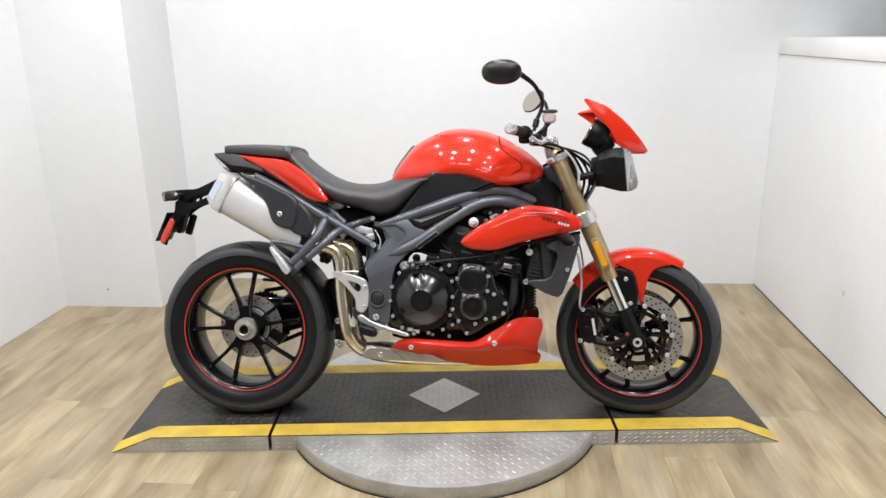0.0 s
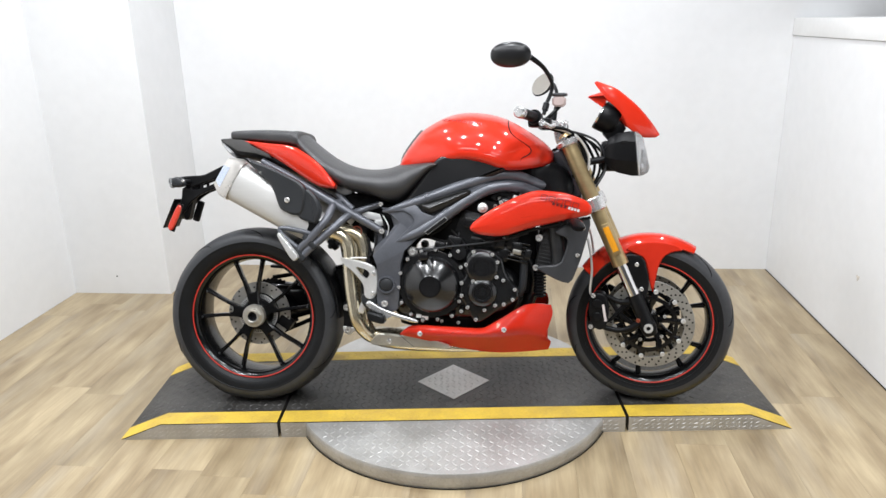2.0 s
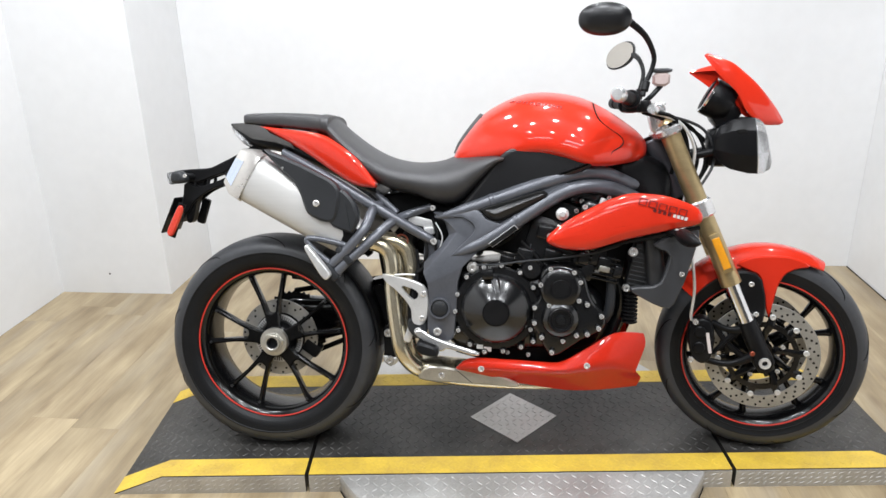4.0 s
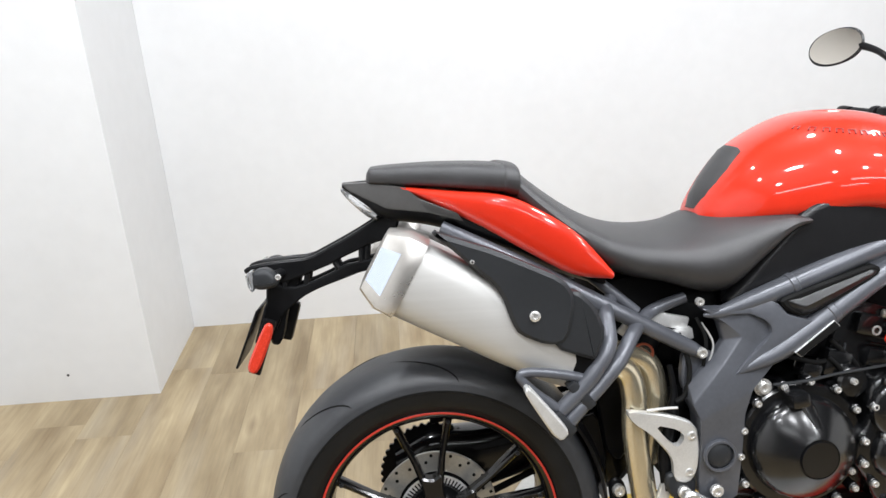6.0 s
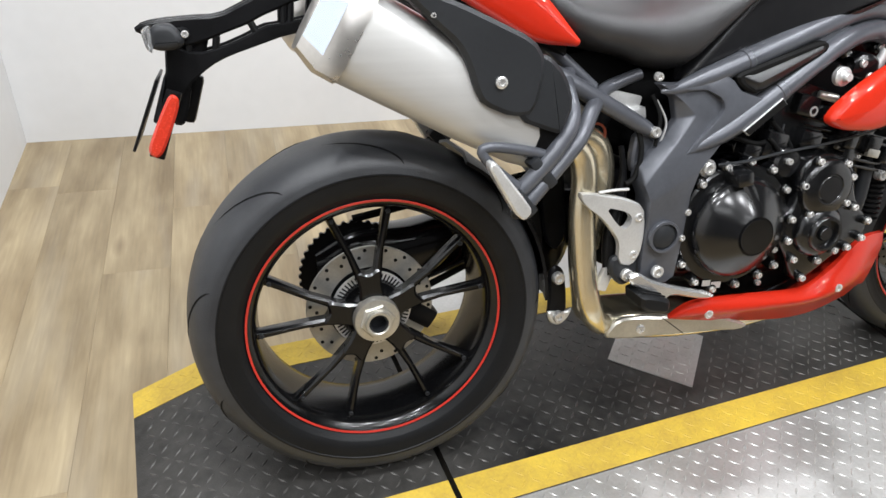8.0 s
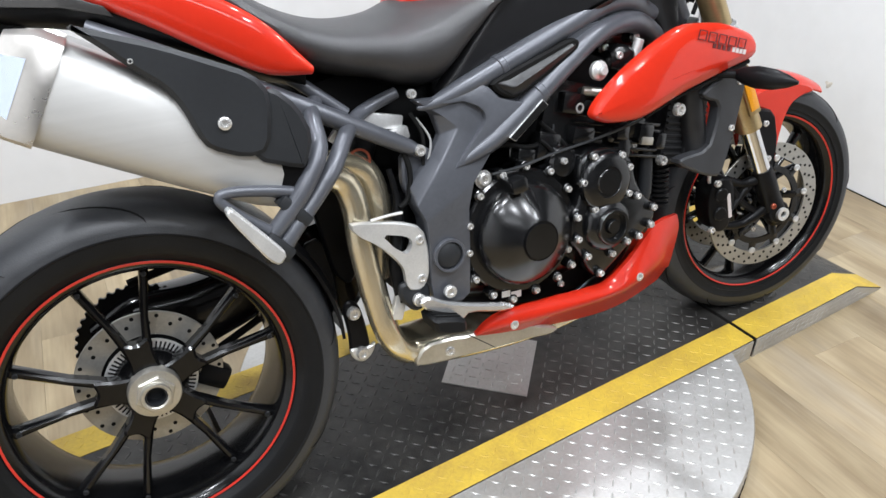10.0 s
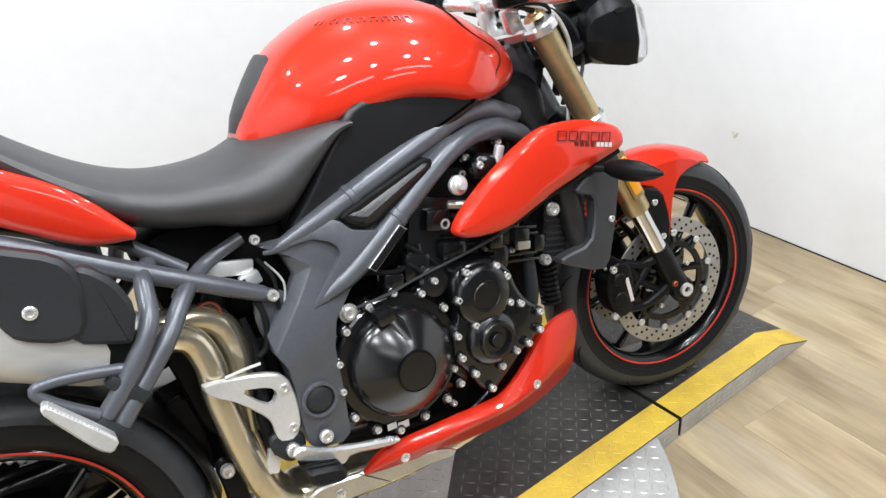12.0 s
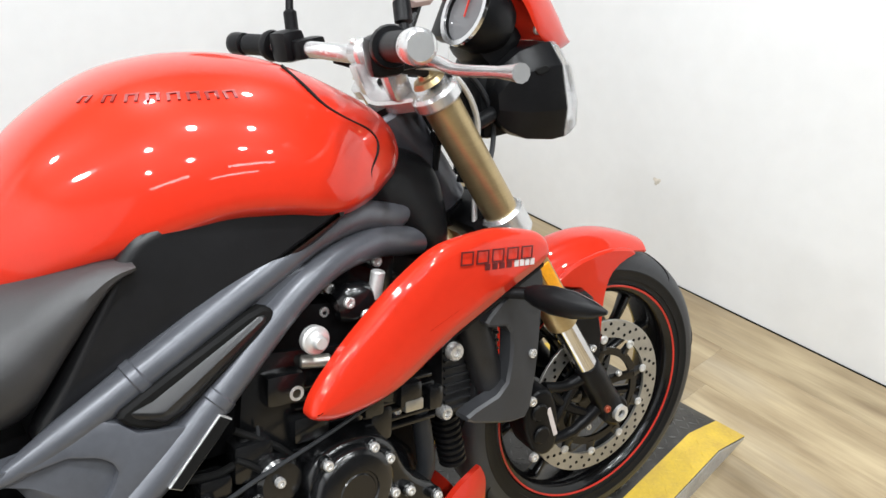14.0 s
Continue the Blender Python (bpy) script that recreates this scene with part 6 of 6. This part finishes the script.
for s in (-1, 1):
    part("riser", block((0.420, s * 0.052, 0.966), (0.034, 0.030, 0.052), (0, -14, 0), 0.010), "silver", bars, "silver bar riser", STEER)
    part("bar_clamp", rod((0.424, s * 0.038, 1.001), (0.422, s * 0.070, 1.001), 0.0225, 20, 0.004), "silver", bars, "silver bar clamp", STEER)
    for dx in (-0.015, 0.015):
        bolt((0.424 + dx, s * 0.054, 1.018), bars, 0.0055, 0.006, (0, 0, 1), m=STEER)
    g0, g1 = Vector((0.346, s * 0.204, 1.033)), Vector((0.319, s * 0.310, 1.042))
    drop = 0.0
    if s > 0:
        g0, g1, drop = Vector((0.336, 0.212, 1.019)), Vector((0.3105, 0.272, 1.0235)), 0.004
    d = (g1 - g0).normalized()
    rib = ((g1 - g0).length - 0.001) / 17
    part("grip", lathe([(0.014, 0)] + [(0.0165 + 0.0012 * (k % 2), 0.004 + rib * k) for k in range(17)] + [(0.014, 0.004 + rib * 17)], g0, 20, d), "rubber", bars, "black rubber grip", STEER)
    part("grip_collar", lathe([(0.012, -0.004), (0.024, -0.004), (0.026, 0.002), (0.024, 0.010), (0.012, 0.010)], g0, 20, d, closed=True), "black", bars, "", STEER)
    part("bar_end", lathe([(0, 0.036), (0.014, 0.036), (0.0185, 0.031), (0.0195, 0.022), (0.0185, 0.003), (0.012, 0.0), (0, 0)], g1 + d * 0.004, 24, d), "silver" if s < 0 else "black", bars, "bar end weight", STEER)
    part("switch_housing", block((0.347 + drop * 0.7, s * 0.180, 1.022 - drop), (0.044, 0.046, 0.050), (0, 0, s * 16), 0.012), "black", bars, "black switch housing", STEER)
    part("lever_perch", block((0.372 + drop * 0.5, s * 0.160, 1.014 - drop * 0.6), (0.055, 0.034, 0.032), (0, 0, s * 16), 0.008), "black", bars, "", STEER)
    part("lever", tube([(0.400, s * 0.155, 1.008), (0.412, s * 0.19, 1.004), (0.404, s * 0.25, 0.999), (0.398, s * 0.345, 1.004), (0.391, s * 0.398, 1.008)], [0.008, 0.0085, 0.0075, 0.0065, 0.0105], 10, 4), "silver", bars, "silver hand lever", STEER)
    if s < 0:
        path = [away(0.350, -0.186, 1.030), away(0.360, -0.176, 1.070), away(0.375, -0.172, 1.106), away(0.376, -0.178, 1.140), away(0.346, -0.212, 1.184), away(0.302, -0.240, 1.214)]
        centre, rot, size = away(0.236, -0.252, 1.221), (10, 0, 4), (0.068, 0.026, 0.042)
    else:
        path = [away(0.404, 0.220, 1.026), away(0.411, 0.222, 1.084), away(0.420, 0.226, 1.122), away(0.420, 0.240, 1.152), away(0.414, 0.285, 1.186), away(0.404, 0.340, 1.208)]
        centre, rot, size = away(0.368, 0.382, 1.210), (-14, -14, -42), (0.066, 0.020, 0.046)
    part("mirror_stem", tube([path[0], path[0].lerp(path[1], 0.30), path[0].lerp(path[1], 0.36), path[0].lerp(path[1], 0.94), path[1]], [0.0065, 0.0065, 0.0112, 0.0112, 0.0075], 14, 1), "black", bars, "black mirror stalk foot", STEER)
    part("mirror_arm", tube(path[1:], [0.0070, 0.0064, 0.0068, 0.0078, 0.0095], 10, 5), "black", bars, "bent black mirror arm", STEER)
    bm = bmesh.new()
    bmesh.ops.create_uvsphere(bm, u_segments=32, v_segments=18, radius=1)
    for v in bm.verts:
        v.co.y = v.co.y * (1.0 if v.co.y * s > 0 else 0.25)
        v.co.x, v.co.z = math.copysign(abs(v.co.x) ** 0.92, v.co.x), math.copysign(abs(v.co.z) ** 0.88, v.co.z)
    bm.transform(pose(*centre, *rot) @ Matrix.Diagonal((*size, 1)))
    part("mirror_shell", bm, "knee", bars, "oval black mirror shell", STEER)
    bm = lathe([(0, 0), (0.9, 0), (0.93, 0.1), (0, 0.1)], (0, 0, 0), 40, (0, 1, 0))
    bm.transform(pose(*centre, *rot) @ Matrix.Translation((0, -s * size[1] * 0.28, 0)) @ Matrix.Diagonal((size[0], -size[1] * 0.15, size[2], 1)))
    part("mirror_glass", bm, "mirror", bars, "oval mirror glass", STEER)
part("brake_reservoir", plate([(0.402, 1.068), (0.400, 1.104), (0.448, 1.104), (0.446, 1.068)], -0.110, -0.155, 0.006, 1), "pot", bars, "pale brake fluid pot", STEER)
part("reservoir_lid", plate([(0.397, 1.104), (0.396, 1.115), (0.452, 1.115), (0.451, 1.104)], -0.108, -0.157, 0.003, 1), "grey", bars, "dark pot lid", STEER)
part("reservoir_arm", tube([(0.425, -0.135, 1.070), (0.400, -0.15, 1.042), (0.378, -0.16, 1.022)], 0.007, 8, 3), "black", bars, "", STEER)

def control_cable(r, mt, *pts):
    part("control_cable", tube(list(pts), r, 8, 6), mt, bars, "control cable", STEER)


control_cable(0.0055, "gap", (0.39, -0.15, 1.00), (0.46, -0.12, 0.985), (0.50, -0.09, 0.93), (0.51, -0.075, 0.86), (0.495, -0.07, 0.80))
control_cable(0.0045, "alloy", (0.40, -0.14, 0.998), (0.48, -0.11, 0.97), (0.525, -0.09, 0.90), (0.52, -0.08, 0.82), (0.50, -0.09, 0.72), (0.50, -0.10, 0.66))
control_cable(0.0055, "gap", (0.39, 0.15, 1.00), (0.47, 0.11, 0.97), (0.51, 0.08, 0.90), (0.50, 0.06, 0.82))
control_cable(0.006, "gap", (0.38, -0.15, 0.998), (0.45, -0.10, 0.97), (0.485, -0.05, 0.90), (0.47, -0.04, 0.82))
control_cable(0.007, "gap", (0.42, 0.05, 0.96), (0.48, 0.02, 0.93), (0.49, 0.0, 0.86), (0.46, 0.0, 0.80))
control_cable(0.005, "gap", (0.37, 0.16, 1.00), (0.44, 0.06, 0.985), (0.50, -0.03, 0.93), (0.515, -0.05, 0.85))
control_cable(0.005, "gap", (0.40, 0.12, 0.99), (0.455, 0.08, 0.955), (0.48, 0.03, 0.88))
control_cable(0.0042, "grey", (0.44, -0.11, 0.990), (0.511, -0.06, 0.970), (0.555, -0.045, 0.944), (0.583, -0.04, 0.895), (0.584, -0.04, 0.848), (0.562, -0.05, 0.803), (0.52, -0.06, 0.74))
control_cable(0.0050, "gap", (0.44, -0.10, 0.985), (0.500, -0.05, 0.965), (0.540, -0.03, 0.930), (0.562, -0.02, 0.880), (0.560, -0.02, 0.83), (0.53, -0.03, 0.77))
control_cable(0.0055, "gap", (0.45, -0.07, 0.980), (0.50, -0.03, 0.955), (0.53, -0.01, 0.91), (0.545, 0.0, 0.86), (0.53, 0.0, 0.79))
control_cable(0.0050, "gap", (0.44, 0.06, 0.975), (0.52, 0.04, 0.95), (0.575, 0.03, 0.90), (0.580, 0.03, 0.85), (0.55, 0.02, 0.79))
assembly("handlebar", "silver tapered handlebar with black grips and mirrors", "bar")

# headlamps, instruments, fly screen
nose = carrier_of("headlamp_unit", bike)
for s in (-1, 1):
    y0 = s * 0.047

    def facet(x, top, low, w, lean=0.0):
        pts = ((-0.75, 1.0), (0.55, 1.0), (1.0, 0.55), (0.95, -0.35), (0.55, -1.0), (-0.5, -1.0), (-1.0, -0.3), (-1.0, 0.6))
        mid, half = (top + low) / 2, (top - low) / 2
        p = rounded([Vector((a, b)) for a, b in pts], 2)
        return [(x + 0.005 + lean * b, y0 + s * w * a, mid + half * b) for a, b in ((v.x, v.y) for v in p)]

    part("headlamp_shell", bridge(bmesh.new(), [facet(0.575, 0.930, 0.875, 0.024), facet(0.590, 0.960, 0.856, 0.038), facet(0.62, 0.976, 0.838, 0.047), facet(0.664, 0.982, 0.826, 0.050, -0.006), facet(0.686, 0.980, 0.826, 0.050, -0.008)]), "black", nose, "black faceted headlamp shell", STEER)
    part("headlamp_bowl", bridge(bmesh.new(), [facet(0.682, 0.976, 0.830, 0.047, -0.008), facet(0.6875, 0.976, 0.830, 0.047, -0.008)]), "chrome", nose, "bright headlamp bowl", STEER)
    part("headlamp_lens", bridge(bmesh.new(), [facet(0.684, 0.981, 0.825, 0.0505, -0.008), facet(0.698, 0.978, 0.828, 0.047, -0.010), facet(0.714, 0.966, 0.838, 0.038, -0.012), facet(0.721, 0.945, 0.855, 0.026, -0.010)]), "glass", nose, "clear headlamp lens", STEER)
    part("shell_recess", plate([(0.630, 0.948), (0.655, 0.952), (0.665, 0.942), (0.640, 0.936)], y0 + s * 0.047, y0 + s * 0.0505, 0.002, 1), "gap", nose, "small dark recess", STEER)
    part("lamp_bracket", tube([(0.47, s * 0.05, 0.87), (0.53, s * 0.055, 0.875), (0.60, y0, 0.89)], 0.012, 10, 3), "black", nose, "", STEER)
part("lamp_bridge", block((0.615, 0, 0.895), (0.10, 0.08, 0.11), (0, 0, 0), 0.02), "black", nose, "black lamp bracket", STEER)
# red screen with two swept-back horns
for sd, tip, sag in ((-1, (0.543, -0.066, 1.155), 0.0), (1, (0.516, 0.068, 1.114), 0.035)):
    edges = [spline(e, 8) for e in (
        [(0.764, 0.0, 0.966), (0.742, 0.0, 1.000), (0.702, 0.0, 1.046), (0.662, sd * 0.004, 1.078), (0.612, sd * 0.050, 1.116), tip],
        [(0.764, sd * 0.010, 0.966), (0.738, sd * 0.030, 1.006), (0.690, sd * 0.050, 1.066), (0.645, sd * 0.062, 1.108), (0.605, sd * 0.072, 1.135), tip],
        [(0.760, sd * 0.022, 0.962), (0.708, sd * 0.056, 0.966), (0.664, sd * 0.076, 1.000), (0.634, sd * 0.082, 1.052 - sag), (0.585, sd * 0.083, 1.100 - sag), tip])]
    rows = []
    for a, m, b in zip(*edges):
        cross = [a.lerp(m, f) + Vector((0.006, 0, 0.003)) * (4 * f * (1 - f)) for f in np.linspace(0, 1, 6)] + [m.lerp(b, f) + Vector((0.004, sd * 0.004, 0.002)) * (4 * f * (1 - f)) for f in np.linspace(0.2, 1, 5)]
        rows.append(cross + [v + Vector((-0.004, -sd * 0.002, -0.003)) for v in cross[::-1]])
    part("screen_wing", bridge(bmesh.new(), rows[:-1] + [[v.lerp(rows[-2][0], 0.15) for v in rows[-1]]]), "red", nose, "gloss red fly screen wing with a swept horn", STEER)
DA = Vector((-0.87, -0.04, 0.48)).normalized()
DC = Vector((0.566, -0.030, 1.040))
part("rev_counter", lathe([(0, -0.065), (0.040, -0.062), (0.052, -0.04), (0.054, 0.0), (0.052, 0.006), (0.046, 0.006), (0.045, -0.002), (0, -0.002)], DC, 40, DA), "black", nose, "round rev counter in a black cup", STEER)
part("clock_bezel", lathe([(0.046, 0.004), (0.054, 0.004), (0.054, 0.010), (0.046, 0.010)], DC, 40, DA, closed=True), "chrome", nose, "bright bezel", STEER)
part("clock_face", lathe([(0, 0.0), (0.045, 0.0), (0.045, 0.001), (0, 0.001)], DC, 36, DA), "dial", nose, "dark dial", STEER)
part("clock_needle", block(DC + DA * 0.003 + Vector((0.004, 0.0, 0.010)), (0.002, 0.0025, 0.038), (0, 28, 0), 0), "stripe", nose, "red needle", STEER)
part("display", block((0.590, 0.050, 1.030), (0.085, 0.065, 0.035), (0, -58, 0), 0.012), "black", nose, "black instrument display", STEER)
part("clock_mount", block((0.61, 0, 0.988), (0.08, 0.10, 0.06), (0, -40, 0), 0.02), "black", nose, "", STEER)
bolt((0.668, -0.062, 1.000), nose, 0.008, 0.006, m=STEER)
assembly("headlamp_unit", "twin black headlamps with red fly screen and round clock", "lamp_bridge")

# ---- plank floor ----
PLANK_W, PLANK_L = 0.178, 1.22


def plank_material():
    """Printed oak vinyl: tan and brown patches drawn out along the plank, greyish streaks, fine grain and a few knots."""
    m = bpy.data.materials.new("vinyl_oak_planks")
    m.use_nodes = True
    n, link = m.node_tree.nodes, m.node_tree.links.new
    bsdf = n["Principled BSDF"]
    tc, own, far = n.new("ShaderNodeTexCoord"), n.new("ShaderNodeObjectInfo"), n.new("ShaderNodeVectorMath")
    far.operation = "SCALE"
    far.inputs[0].default_value = (37.0, 53.0, 11.0)
    link(own.outputs["Random"], far.inputs["Scale"])

    def noise(scale, stretch, lo, hi, detail=4):
        mp, tx, mr = n.new("ShaderNodeMapping"), n.new("ShaderNodeTexNoise"), n.new("ShaderNodeMapRange")
        mp.inputs["Scale"].default_value = stretch
        link(tc.outputs["Object"], mp.inputs["Vector"])
        link(far.outputs[0], mp.inputs["Location"])
        tx.inputs["Scale"].default_value, tx.inputs["Detail"].default_value = scale, detail
        link(mp.outputs[0], tx.inputs["Vector"])
        mr.inputs["From Min"].default_value, mr.inputs["From Max"].default_value = lo, hi
        link(tx.outputs["Fac"], mr.inputs["Value"])
        return mr.outputs[0], mp

    def blend(fac, a, b, kind="MIX"):
        mx = n.new("ShaderNodeMix")
        mx.data_type, mx.blend_type = "RGBA", kind
        for socket, v in (("Factor", fac), ("A", a), ("B", b)):
            if isinstance(v, (tuple, float)):
                mx.inputs[socket].default_value = v
            else:
                link(v, mx.inputs[socket])
        return mx.outputs["Result"]

    patch, _ = noise(2.8, (4.0, 0.9, 1), 0.30, 0.72, 5)
    tone = blend(patch, (0.240, 0.176, 0.098, 1), (0.480, 0.386, 0.240, 1))
    streak, _ = noise(2.2, (4.0, 0.60, 1), 0.52, 0.95)
    tone = blend(streak, tone, (0.350, 0.306, 0.240, 1))
    grain, _ = noise(11.0, (11.0, 0.6, 1), 0.25, 0.75, 3)
    tone = blend(grain, blend(1.0, tone, (0.80, 0.79, 0.78, 1), "MULTIPLY"), tone)
    _, mp = noise(1.0, (3.2, 1.1, 1), 0, 1)
    vor, mr = n.new("ShaderNodeTexVoronoi"), n.new("ShaderNodeMapRange")
    vor.inputs["Scale"].default_value = 2.1
    link(mp.outputs[0], vor.inputs["Vector"])
    mr.inputs["From Min"].default_value, mr.inputs["From Max"].default_value = 0.15, 0.03
    mr.inputs["To Max"].default_value = 0.6
    link(vor.outputs["Distance"], mr.inputs["Value"])
    tone = blend(mr.outputs[0], tone, (0.150, 0.100, 0.055, 1))
    hsv, shade = n.new("ShaderNodeHueSaturation"), n.new("ShaderNodeMapRange")
    shade.inputs["To Min"].default_value, shade.inputs["To Max"].default_value = 0.90, 1.08
    link(own.outputs["Random"], shade.inputs["Value"])
    link(shade.outputs[0], hsv.inputs["Value"])
    link(tone, hsv.inputs["Color"])
    link(hsv.outputs[0], bsdf.inputs["Base Color"])
    bsdf.inputs["Roughness"].default_value = 0.36
    bn = n.new("ShaderNodeBump")
    bn.inputs["Strength"].default_value, bn.inputs["Distance"].default_value = 0.10, 0.001
    link(grain, bn.inputs["Height"])
    link(bn.outputs[0], bsdf.inputs["Normal"])
    return m


wood = plank_material()
floor = thing("floor", "light greyish oak vinyl plank floor", "floor", kind="structure")
rng = random.Random(5)
PLANKS = {}
nx = int((4.0 - X_LEFT) / PLANK_W) + 1
for i in range(nx):
    end = Y_BACK
    start = Y_BACK - rng.uniform(0.15, 1.0) * PLANK_L
    while end > Y_FRONT + 0.01:
        start = max(start, Y_FRONT)
        long = round(end - start, 3)
        if long not in PLANKS:
            PLANKS[long] = mesh_of("plank", block((0, 0, -0.004), (PLANK_W - 0.0003, long - 0.0002, 0.008), bevel=0.0003, segments=1), wood)
        ob = new("plank", PLANKS[long])
        ob.parent = floor
        ob.location = (X_LEFT + PLANK_W * (i + 0.5), (start + end) / 2, 0)
        ob.rotation_euler = (0, 0, math.pi if rng.random() < 0.5 else 0)
        start, end = start - PLANK_L, start
